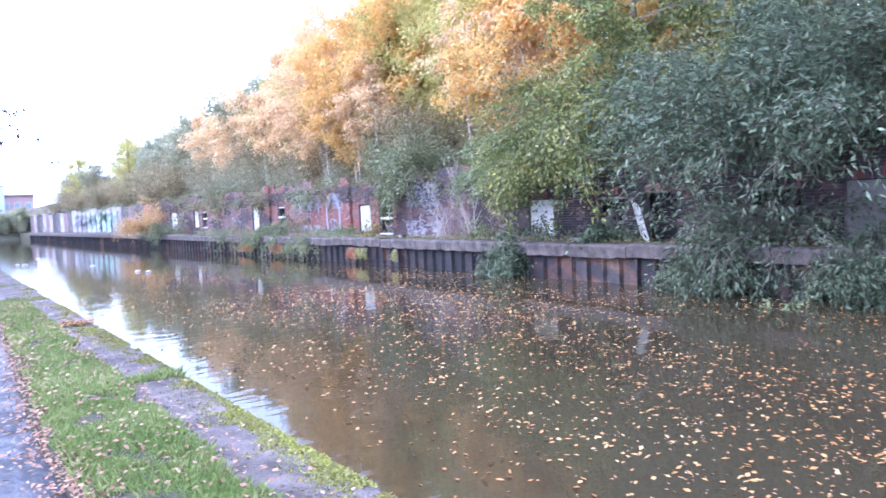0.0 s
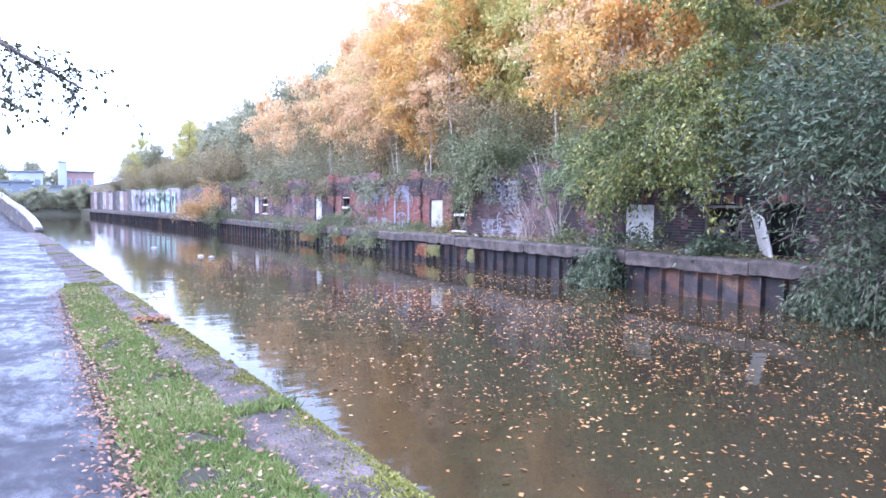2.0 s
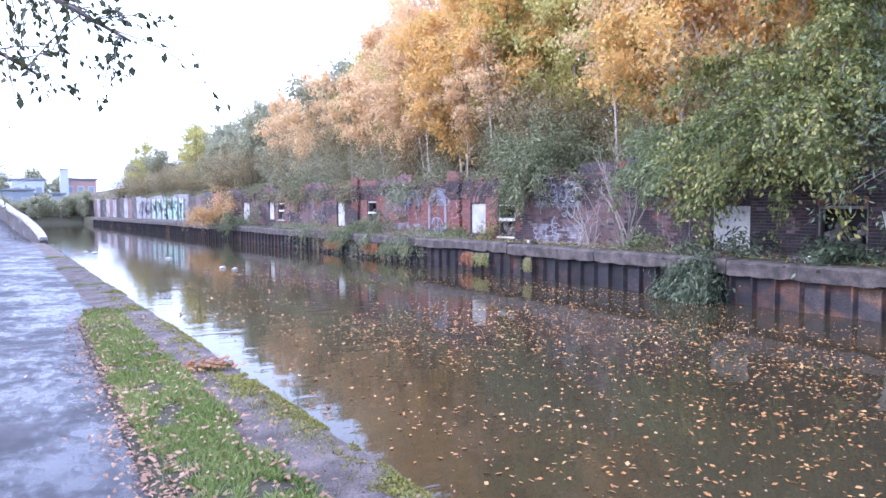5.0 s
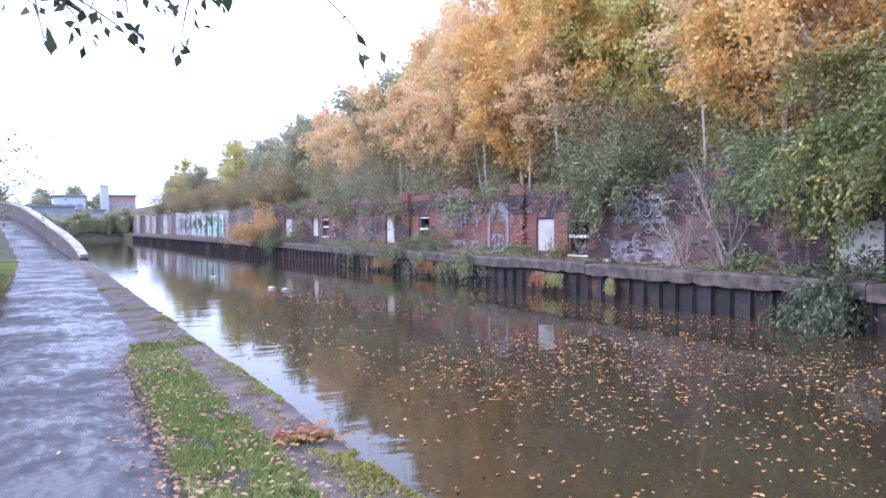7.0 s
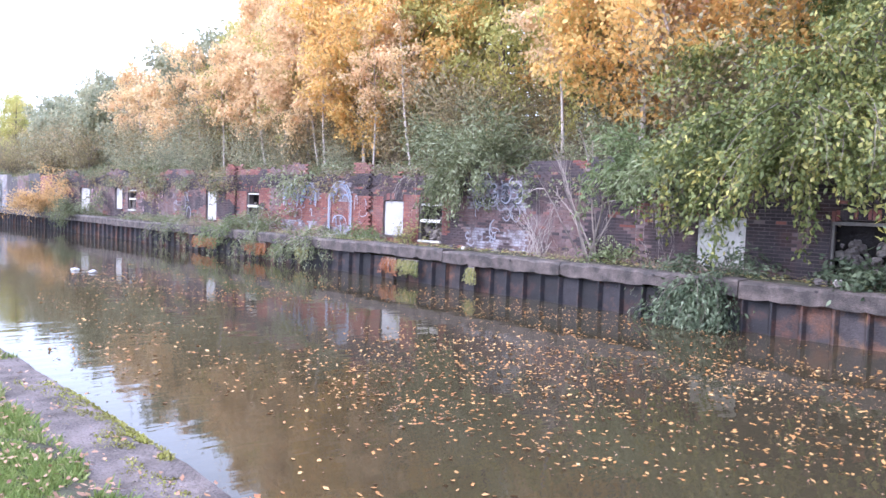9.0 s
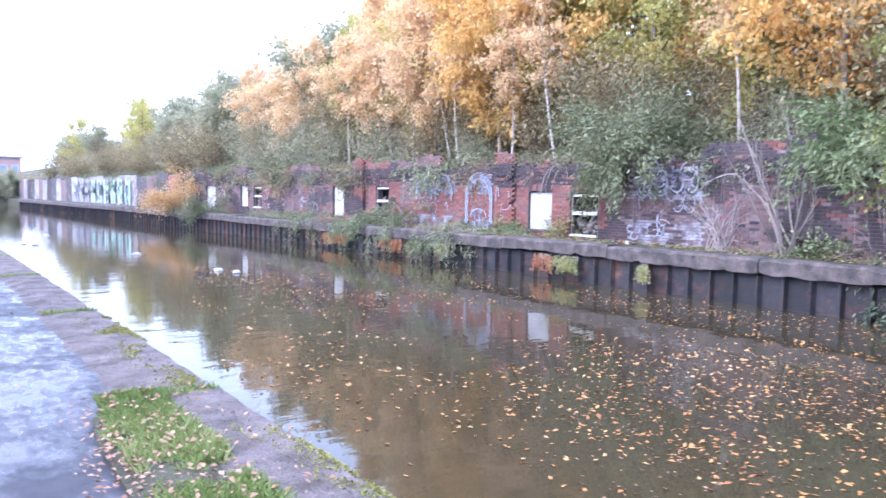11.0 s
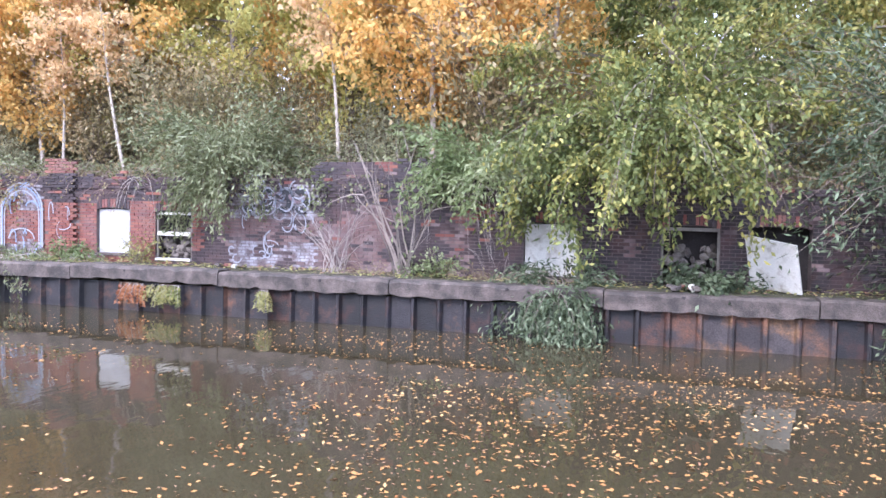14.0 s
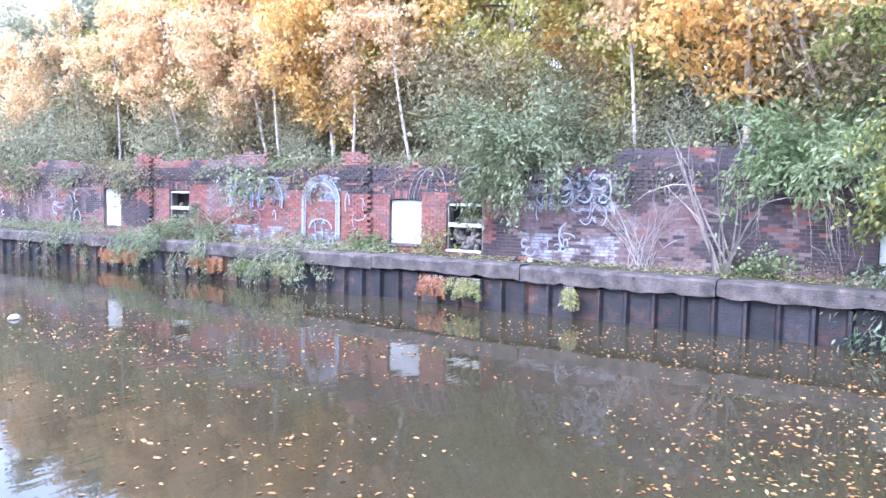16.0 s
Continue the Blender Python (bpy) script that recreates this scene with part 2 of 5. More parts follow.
# darker copy of the grey-green leaves: near quay shade put into the colour
BUDD_SHADED = leaf_mat("shaded_grey_green_leaves", (0.032, 0.048, 0.025), (0.085, 0.112, 0.058), (0.25, 0.29, 0.185), 0.2, 0.62)
# leaf colour darkened to paint the bough's silhouette against the bright sky
OVERHEAD = leaf_mat("painted_silhouette_leaves", (0.035, 0.045, 0.02), (0.07, 0.08, 0.03), (0.20, 0.15, 0.05), 0.25)
BRIGHT = leaf_mat("fresh_green_leaves", (0.10, 0.14, 0.055), (0.21, 0.255, 0.11), (0.42, 0.44, 0.26), 0.38)
GRASS = leaf_mat("grass_blades", (0.10, 0.155, 0.04), (0.24, 0.30, 0.085), (0.52, 0.48, 0.25), 0.3)
# grey-green leaves, lightened so the distance haze sits in their colour
TEAL_LEAF = leaf_mat("haze_paled_grey_leaves", (0.25, 0.27, 0.18), (0.40, 0.40, 0.26), (0.56, 0.50, 0.33), 0.48)
WALL_WHITE = mat("white_parapet_coping", (0.46, 0.435, 0.43), 0.75, 0.35, 3.0, 40.0, 0.7, second=(0.20, 0.18, 0.165), second_scale=4.5, second_mix=0.5)
PARAPET = mat("dark_parapet_brick", (0.075, 0.065, 0.065), 0.85, 0.35, 2.0, 40.0, 0.6, second=(0.34, 0.32, 0.34), second_scale=1.4, second_mix=0.32)
GRAF_WHITE = mat("white_spray_paint", (0.31, 0.31, 0.35), 0.7, 0.2, 6.0, 60.0, 0.2)
GRAF_BLUE = mat("pale_blue_spray_paint", (0.20, 0.26, 0.37), 0.7, 0.2, 6.0, 60.0, 0.2)
GRAF_PALE = mat("faded_blue_white_paint", (0.21, 0.25, 0.31), 0.8, 0.3, 6.0, 60.0, 0.3, second=(0.15, 0.085, 0.085), second_scale=8.0, second_mix=0.52, coords="World")
FADED = mat("faded_painted_render", (0.33, 0.33, 0.34), 0.85, 0.35, 1.2, 20.0, 0.4, second=(0.17, 0.13, 0.13), second_scale=0.9, second_mix=0.5, coords="World")
GRAF_MINT = mat("mint_spray_paint", (0.42, 0.62, 0.55), 0.7, 0.2, 4.0, 60.0, 0.2)
GRAF_PINK = mat("pink_spray_paint", (0.60, 0.38, 0.42), 0.7, 0.2, 4.0, 60.0, 0.2)
GRAF_BLACK = mat("black_spray_paint", (0.03, 0.03, 0.035), 0.7, 0.2, 4.0, 60.0, 0.2)
# red brick lightened and greyed: haze over the far works is painted in
FACTORY_RED = mat("haze_paled_red_brick", (0.42, 0.27, 0.245), 0.9, 0.15, 0.5, 8.0, 0.2)
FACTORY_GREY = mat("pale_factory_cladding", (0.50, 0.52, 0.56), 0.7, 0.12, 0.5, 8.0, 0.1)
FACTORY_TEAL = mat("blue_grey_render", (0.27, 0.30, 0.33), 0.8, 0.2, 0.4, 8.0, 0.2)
ROOF = mat("grey_roof_sheet", (0.20, 0.21, 0.23), 0.7, 0.15, 0.6, 8.0, 0.2)

# ---- mesh helpers ----
def link(name, me, material, parent=None, label=""):
    if material:
        me.materials.append(material)
    ob = new(name, me)
    if parent:
        ob.parent = parent
    if label:
        ob["label"] = label
    return ob


def raw_mesh(name, verts, faces):
    me = bpy.data.meshes.new(name)
    me.from_pydata([tuple(v) for v in verts], [], faces)
    me.update()
    return me


def quad_mesh(name, v4):
    """A mesh of separate quads from an array (n, 4, 3)."""
    v4 = np.asarray(v4, dtype=np.float32)
    k = len(v4)
    me = bpy.data.meshes.new(name)
    me.vertices.add(4 * k)
    me.vertices.foreach_set("co", v4.reshape(-1))
    me.loops.add(4 * k)
    me.loops.foreach_set("vertex_index", np.arange(4 * k, dtype=np.int32))
    me.polygons.add(k)
    me.polygons.foreach_set("loop_start", np.arange(0, 4 * k, 4, dtype=np.int32))
    me.update(calc_edges=True)
    return me


def part(name, bm, material, parent, label=""):
    me = bpy.data.meshes.new(name)
    bm.to_mesh(me)
    bm.free()
    return link(name, me, material, parent, label)


def empty(name, x, y, z):
    ob = new(name)
    ob.matrix_world = pose(x, y, z)
    ob.empty_display_size = 0.2
    return ob


def box_bm(x0, x1, y0, y1, z0, z1, bevel=0.0, bm=None):
    own = bm or bmesh.new()
    r = bmesh.ops.create_cube(own, size=1.0)
    bmesh.ops.transform(own, verts=r["verts"], matrix=Matrix.LocRotScale(((x0 + x1) / 2, (y0 + y1) / 2, (z0 + z1) / 2), None, (x1 - x0, y1 - y0, z1 - z0)))
    if bevel:
        edges = list({e for v in r["verts"] for e in v.link_edges})
        bmesh.ops.bevel(own, geom=edges, offset=bevel, segments=2, affect="EDGES")
    return own


def tube(pts, radii, sides, verts, faces):
    """Adds a tapered tube along pts to the lists."""
    pts = [Vector(p) for p in pts]
    start = len(verts)
    for i, p in enumerate(pts):
        d = (pts[min(i + 1, len(pts) - 1)] - pts[max(i - 1, 0)]).normalized()
        s = d.cross(Vector((0.31, 0.87, 0.12))).normalized()
        u = d.cross(s)
        for k in range(sides):
            a = 2 * math.pi * k / sides
            verts.append(p + radii[i] * (math.cos(a) * s + math.sin(a) * u))
    for i in range(len(pts) - 1):
        for k in range(sides):
            a, b = start + i * sides + k, start + i * sides + (k + 1) % sides
            faces.append((a, b, b + sides, a + sides))


def unit(a):
    return a / np.maximum(np.linalg.norm(a, axis=-1, keepdims=True), 1e-6)


def leaf_quads(centres, along, length, width, rng, fold=0.25):
    """Kite-shaped leaves, slightly folded: centres (n,3), along (n,3) their pointing direction."""
    k = len(centres)
    a = unit(along)
    side = unit(np.cross(a, rng.normal(size=(k, 3))))
    up = np.cross(side, a)
    L = (length * rng.uniform(0.65, 1.35, (k, 1)))
    W = (width * rng.uniform(0.7, 1.3, (k, 1)))
    p0 = centres
    p1 = centres + a * L * 0.45 + side * W * 0.5 + up * W * fold
    p2 = centres + a * L
    p3 = centres + a * L * 0.45 - side * W * 0.5 + up * W * fold
    return np.stack([p0, p1, p2, p3], 1)


# ---- the plan: canal runs along +y, water level, banks ----
WATER_Z = -0.48
QUAY_X = 13.85
WALL_X = 15.55


def bend(y):
    """The far bank swings to the left further on."""
    return -0.034 * max(0.0, y - 38.0)


def near_edge(y):
    return 2.04 + 0.006 * min(max(y, 0.0), 30.0)


def path_right(y):
    if y < 17.7:
        return 0.64 + 0.040 * min(max(y - 6.5, 0), 24) + 0.12 * max(0.0, y - 16.9)
    return 1.39 + 0.017 * (min(y, 36) - 17.7)


def path_rise(y):
    """The towpath climbs over the side bridge."""
    s = min(max((y - 45.0) / 23.0, 0), 1)
    return 1.9 * s * s * (3 - 2 * s)


def path_shift(y):
    s = min(max((y - 44.5) / 25.0, 0), 1)
    return -2.2 * s ** 1.4


def loft(name, stations, profile):
    """A sheet lofted through profiles (lists of x, z) at stations y."""
    verts, faces = [], []
    n = 0
    for y in stations:
        pr = profile(y)
        n = len(pr)
        verts += [(x, y, z) for x, z in pr]
    for i in range(len(stations) - 1):
        for k in range(n - 1):
            a = i * n + k
            faces.append((a, a + 1, a + n + 1, a + n))
    return raw_mesh(name, verts, faces)


def ground_profile(y):
    e = near_edge(y) - 0.12
    if y > 50:
        e = e - (y - 50) * 0.55
    b = bend(min(y, 120))
    rise = path_rise(y)
    far = [(QUAY_X + 0.35 + b, -1.6), (QUAY_X + 0.36 + b, 0.36), (WALL_X + 0.1 + b, 0.40), (WALL_X + 0.5 + b, 0.42), (WALL_X + 0.52 + b, 2.35), (WALL_X + 2.5 + b, 3.0), (24 + b, 4.6), (34 + b, 7.0), (60, 9.0), (160, 9.0), (900, 9.0)]
    if y > 118:
        s = min((y - 118) / 6, 1)
        near = [(-900, 0.0), (-160, 0.0), (-30, 0.1), (e - 8, 0.2), (e - 3, 0.2), (e - 0.5, 0.2), (e, 0.2), (e + 0.01, 0.15)]
        far = [(x, max(z, -1.6 + 2.2 * s)) for x, z in far]
        near = [(x, z) for x, z in near[:-1]] + [(e + 0.01, -1.6 + 1.8 * s)]
        return near + far
    lift = rise * 0.9 if y < 70 else rise * 0.9 * max(0, 1 - (y - 70) / 8)
    near = [(-900, 0.0), (-160, 0.0), (-30, 0.05), (-6.0, 0.05 + lift), (-1.6 + path_shift(y), 0.02 + lift), (-0.5 + path_shift(y), -0.05 + lift), (e, -0.06 + (lift if y > 51 else 0)), (e + 0.01, -1.6)]
    return near + far


stations = [-400, -120, -40, -20] + [i * 2.0 for i in range(-5, 30)] + [60 + 4 * i for i in range(1, 18)] + [134, 150, 200, 300, 600, 1500]
tagged(link("ground", loft("ground", stations, ground_profile), SOIL), "dark soil ground of canal banks with sparse green growth", "ground", kind="structure")
me = raw_mesh("water", [(-220, -60, WATER_Z), (40, -60, WATER_Z), (40, 125, WATER_Z), (-220, 125, WATER_Z)], [(0, 1, 2, 3)])
tagged(link("water", me, WATER), "still murky brown canal water reflecting trees and sky", "water", kind="structure")

# towpath
pst = [-12 + i * 1.0 for i in range(0, 90)]


def path_profile(y):
    s, z = path_shift(y), path_rise(y)
    wob = 0.05 * math.sin(y * 1.7) + 0.03 * math.sin(y * 4.1)
    l, r = -0.5 + s + wob, path_right(y) + s * 0.75 + 0.4 * wob
    return [(l - 0.05, z - 0.12)] + [(l + (r - l) * k / 8, z + 0.012 * math.sin(k / 8 * math.pi) + 0.004) for k in range(9)] + [(r + 0.05, z - 0.12)]


tagged(link("pavement", loft("pavement", pst, path_profile), PATH_MAT), "wet dark asphalt towpath with shallow rain puddles", "path", kind="structure")

# ---- near bank: coping slabs, verges ----
coping = tagged(empty("canal_coping", 1.85, 15, 0), "worn grey concrete canal coping in long slabs with mossy joints", "kerb", kind="structure")
JOINTS = [-7.4, -2.4, 2.65, 7.7, 12.75, 17.8, 22.6, 27.7, 32.8, 37.9, 43.0, 48.0]
rng = np.random.default_rng(3)
for a, b in zip(JOINTS[:-1], JOINTS[1:]):
    bm = bmesh.new()
    nseg = 14
    rows = []
    for i in range(nseg + 1):
        y = a + 0.03 + (b - a - 0.06) * i / nseg
        e = near_edge(y) + rng.normal(0, 0.012)
        inn = path_right(y) + path_shift(y) * 0.75 - 0.06 if y >= 17.75 else 1.28
        z = 0.03 + rng.normal(0, 0.004)
        rows.append([bm.verts.new(p) for p in ((inn, y, -0.08), (inn, y, z - 0.03 if y >= 17.75 else z), (inn + 0.25, y, z + rng.normal(0, 0.005)), (e - 0.12, y, z + rng.normal(0, 0.006)), (e - 0.025, y, z - 0.004), (e, y, z - 0.035), (e, y, -1.2))])
    for p, q in zip(rows[:-1], rows[1:]):
        for k in range(6):
            bm.faces.new((p[k], p[k + 1], q[k + 1], q[k]))
    for r in (rows[0], rows[-1]):
        bm.faces.new(r)
    bmesh.ops.recalc_face_normals(bm, faces=bm.faces)
    o = part("slab", bm, COPING, coping)
    o.matrix_parent_inverse = coping.matrix_world.inverted()

# verge beside the coping, raised turf
def verge_profile(y):
    l, r = path_right(min(y, 17.6)) - 0.05, 1.44 + 0.012 * max(0.0, y - 6) + 0.05 * math.sin(y * 2.3)
    end = min(1, max(0, (17.8 - y) / 0.6))
    m = 0.06 * end
    return [(l, -0.04)] + [(l + (r - l) * k / 6, -0.03 + m * (0.8 + 0.25 * noise.noise(Vector((k * 0.7, y * 1.3, 2)))) * math.sin((k + 0.6) / 7 * math.pi) + 0.055 * end) for k in range(7)] + [(r + 0.01, -0.05)]


tagged(link("verge", loft("verge", [-12 + 0.25 * i for i in range(int(29.75 / 0.25) + 1)], verge_profile), VERGE_SOIL), "low turf verge between towpath and coping", "verge", kind="structure")


def left_verge_profile(y):
    s, z = path_shift(y), path_rise(y)
    r = -0.42 + s
    return [(-5.5 + s, 0.12 + z)] + [(r - 2.2 * (1 - k / 8) ** 1.3, z + 0.0 + 0.07 * math.sin((8 - k) / 8 * 1.6) + 0.012 * math.sin(k * 3 + y * 2)) for k in range(9)] + [(r + 0.02, z - 0.06)]


tagged(link("verge", loft("verge_left", [-12 + 0.5 * i for i in range(178)], left_verge_profile), VERGE_SOIL), "grassy bank beside the towpath strewn with fallen leaves", "verge", kind="structure")


def grass_strip(name, label, count, place, seed, height):
    r = np.random.default_rng(seed)
    base = np.array([place(r) for _ in range(count)])
    lean = np.column_stack([r.normal(0, 0.45, count), r.normal(0, 0.45, count), np.ones(count)])
    h = height * r.uniform(0.5, 1.4, (count, 1))
    side = unit(np.column_stack([r.normal(size=count), r.normal(size=count), np.zeros(count)])) * 0.006
    tip = base + unit(lean) * h
    mid = base + unit(lean * [0.5, 0.5, 1]) * h * 0.55
    q = np.stack([base - side, base + side, mid + side * 0.8, tip], 1)
    return tagged(link(name, quad_mesh(name, q), GRASS), label, "grass", kind="stuff")


def right_place(r):
    while True:
        y = r.uniform(2.5, 17.85)
        l, e = path_right(min(y, 17.6)) + 0.02, 1.40 + 0.012 * max(0.0, y - 6)
        x = r.uniform(l, e + 0.12)
        ragged = noise.noise(Vector((x * 3.0, y * 1.8, 3))) + 0.5 * noise.noise(Vector((x * 9.0, y * 6.0, 8)))
        if r.random() < 0.15 + 0.95 * math.sin(min(max((x - l) / (e + 0.1 - l), 0), 1) * math.pi) ** 0.8 + 0.5 * ragged and ragged > -0.32:
            return (x, y, 0.02)


def left_place(r):
    while True:
        y = r.uniform(4, 45)
        x = -0.5 - abs(r.normal(0, 0.8)) - 0.05
        if noise.noise(Vector((x * 1.2, y * 0.8, 9))) > -0.3:
            return (x + path_shift(y), y, 0.03 + path_rise(y))


grass_strip("grass", "short wet green grass on the verge", 72000, right_place, 11, 0.085)
grass_strip("grass", "longer green grass on the bank beside the path", 16000, left_place, 12, 0.13)


def tuft_place(joint):
    def place(r):
        while True:
            x = r.uniform(1.5, near_edge(joint) - 0.02)
            return (x, joint + r.normal(0, 0.07), 0.02)
    return place


for k, j in enumerate((7.7, 12.75, 17.8, 22.6, 27.7, 32.8)):
    grass_strip("joint_weeds", "tufts of grass growing in a slab joint", 420 if j < 8 else 260, tuft_place(j), 30 + k, 0.10 if j < 8 else 0.055)

# moss and crumbs of dirt on the coping
def moss_place(r):
    while True:
        y = r.uniform(0, 22)
        x = near_edge(y) - abs(r.normal(0, 0.15)) - 0.005
        if noise.noise(Vector((x * 3.1, y * 0.9, 5))) + 0.4 * noise.noise(Vector((x * 9, y * 5, 1))) > (-0.22 if y < 13 else 0.05):
            return (x, y, 0.022)


def moss_strip(count, seed):
    r = np.random.default_rng(seed)
    base = np.array([moss_place(r) for _ in range(count)])
    a = unit(np.column_stack([r.normal(size=count), r.normal(size=count), r.uniform(0.2, 1.0, count)]))
    side = unit(np.column_stack([r.normal(size=count), r.normal(size=count), np.zeros(count)])) * r.uniform(0.004, 0.010, (count, 1))
    h = r.uniform(0.012, 0.032, (count, 1))
    q = np.stack([base - side, base + side, base + a * h + side * 0.7, base + a * h - side * 0.7], 1)
    tagged(link("moss", quad_mesh("moss", q), MOSS_BLADE), "yellow-green and brown moss along the coping edge", "moss", kind="stuff")


moss_strip(52000, 21)


def litter(name, label, count, place, seed, material, size=0.06, lift=0.012):
    r = np.random.default_rng(seed)
    base = np.array([place(r) for _ in range(count)])
    along = np.column_stack([r.normal(size=count), r.normal(size=count), r.normal(0, 0.12, count)])
    a = unit(along)
    side = unit(np.cross(a, np.column_stack([r.normal(0, 0.25, count), r.normal(0, 0.25, count), np.ones(count)])))
    L, W = size * r.uniform(0.6, 1.4, (count, 1)), size * 0.62 * r.uniform(0.6, 1.3, (count, 1))
    up = np.array([[0, 0, 1.0]]) * lift
    q = np.stack([base, base + a * L * 0.45 + side * W * 0.5 + up * r.uniform(0, 1.2, (count, 1)), base + a * L + up * r.uniform(0, 1, (count, 1)), base + a * L * 0.45 - side * W * 0.5 + up * r.uniform(0, 1.2, (count, 1))], 1)
    return tagged(link(name, quad_mesh(name, q), material), label, "leaves", kind="stuff")


def edge_litter(r):
    y = 17.9 - 18.9 * r.random() ** 0.75
    return (path_right(min(y, 17.6)) + r.normal(0.03, 0.14) + 0.10 * noise.noise(Vector((y * 2, 1, 1))), y, 0.065)


def verge_litter(r):
    y = r.uniform(-1, 17.8)
    return (r.uniform(path_right(min(y, 17.6)), 1.6 if r.random() < 0.75 else 1.95), y, r.uniform(0.05, 0.13))


def path_litter(r):
    y = r.uniform(1, 45)
    return (r.uniform(-0.5, 2.1), y, 0.04 + path_rise(y))


def left_litter(r):
    y = r.uniform(6, 40)
    return (-0.45 - abs(r.normal(0, 0.5)) + path_shift(y), y, r.uniform(0.04, 0.10) + path_rise(y))


def pile_litter(r):
    return (r.normal(1.86, 0.15), r.normal(12.75, 0.12), r.uniform(0.04, 0.10))


litter("fallen_leaves", "drift of pale brown leaves along the path edge", 5200, edge_litter, 41, FALLEN, 0.042)
litter("fallen_leaves", "scattered tan leaves lying in the grass", 3300, verge_litter, 42, FALLEN, 0.045)
litter("fallen_leaves", "a few single leaves on the wet asphalt", 120, path_litter, 43, FALLEN, 0.055)
litter("fallen_leaves", "brown leaves strewn over the grassy bank", 5200, left_litter, 44, FALLEN, 0.065)
def crumb_place(r):
    y = r.uniform(1, 36)
    return (r.uniform(1.42, near_edge(y) - 0.02), y, 0.036)


litter("dirt_crumbs", "small crumbs of dirt and gravel on the coping", 5200, crumb_place, 49, STONE, 0.022, 0.008)
litter("leaf_pile", "small heap of rust-brown leaves on a slab joint", 170, pile_litter, 45, FERN_RUST, 0.07)


def float_place(r):
    while True:
        x, y = r.uniform(2.6, 13.6), r.uniform(-1, 33)
        d = noise.noise(Vector((x * 0.35, y * 0.22, 2))) + 0.7 * noise.noise(Vector((x * 1.6, y * 0.5, 7)))
        keep = 0.44 + 0.7 * d + 0.02 * (x - 5) - 0.022 * max(0, y - 14)
        keep *= min(1.0, 0.15 + 0.2 * (13.6 - x))
        if y > 22:
            keep *= 0.5
        if x < 4.5:
            keep *= max(0.05, (x - 2.6) / 2.5)
        if r.random() < keep:
            return (x, y, WATER_Z + 0.004)


litter("floating_leaves", "yellow and tan autumn leaves floating on the canal", 8400, float_place, 46, FLOATING, 0.06, 0.008)
litter("floating_leaves", "tiny leaf fragments and seeds on the canal surface", 5500, float_place, 50, FALLEN, 0.03, 0.005)

# ---- far bank: sheet piling and concrete beam ----
piling = tagged(empty("sheet_piling", QUAY_X, 40, WATER_Z), "rust-streaked dark steel sheet piling rising from the water", "piling", kind="structure")

def pile_mesh(steel):
    """One pan of interlocking steel: a ridge and a trough with folded flanks and a lock bead."""
    bm = bmesh.new()
    pts = [(0.0, 0.02), (0.01, 0.06), (0.085, 0.10), (0.085, 0.50), (0.0, 0.54)]
    lo = [bm.verts.new((x, y, -0.7)) for x, y in pts]
    hi = [bm.verts.new((x, y, 0.64)) for x, y in pts]
    lo2 = [bm.verts.new((x + 0.012, y, -0.7)) for x, y in pts]
    hi2 = [bm.verts.new((x + 0.012, y, 0.64)) for x, y in pts]
    for k in range(4):
        bm.faces.new((lo[k], lo[k + 1], hi[k + 1], hi[k]))
        bm.faces.new((lo2[k + 1], lo2[k], hi2[k], hi2[k + 1]))
        bm.faces.new((hi[k], hi[k + 1], hi2[k + 1], hi2[k]))
    box_bm(-0.018, 0.015, 0.0, 0.03, -0.7, 0.62, 0.004, bm)
    bmesh.ops.recalc_face_normals(bm, faces=bm.faces)
    me = bpy.data.meshes.new("pile")
    bm.to_mesh(me)
    bm.free()
    me.materials.append(steel)
    return me


pm = [pile_mesh(PILE), pile_mesh(PILE_RUST)]
prng = np.random.default_rng(17)
for i in range(200):
    y = 2.0 + i * 0.54
    o = new("pile", pm[int(prng.random() < 0.3 + 0.3 * math.sin(i * 0.37))])
    o.parent = piling
    o.matrix_parent_inverse = piling.matrix_world.inverted()
    o.matrix_basis = pose(QUAY_X + bend(y) + 0.004 * math.sin(i * 7), y, WATER_Z, 0, 0, 1.9 if y > 38 else 0)

beam = tagged(empty("quay_beam", QUAY_X, 40, 0.13), "weathered grey concrete capping beam along the far quay", "beam", kind="structure")
cuts = [1.0, 4.6, 8.3, 12.0, 15.6, 19.8, 23.7, 27.6, 31.4, 35.2, 39.4, 43.5, 47.5, 52, 57, 62, 67, 72, 78, 84, 90, 96, 103, 111]
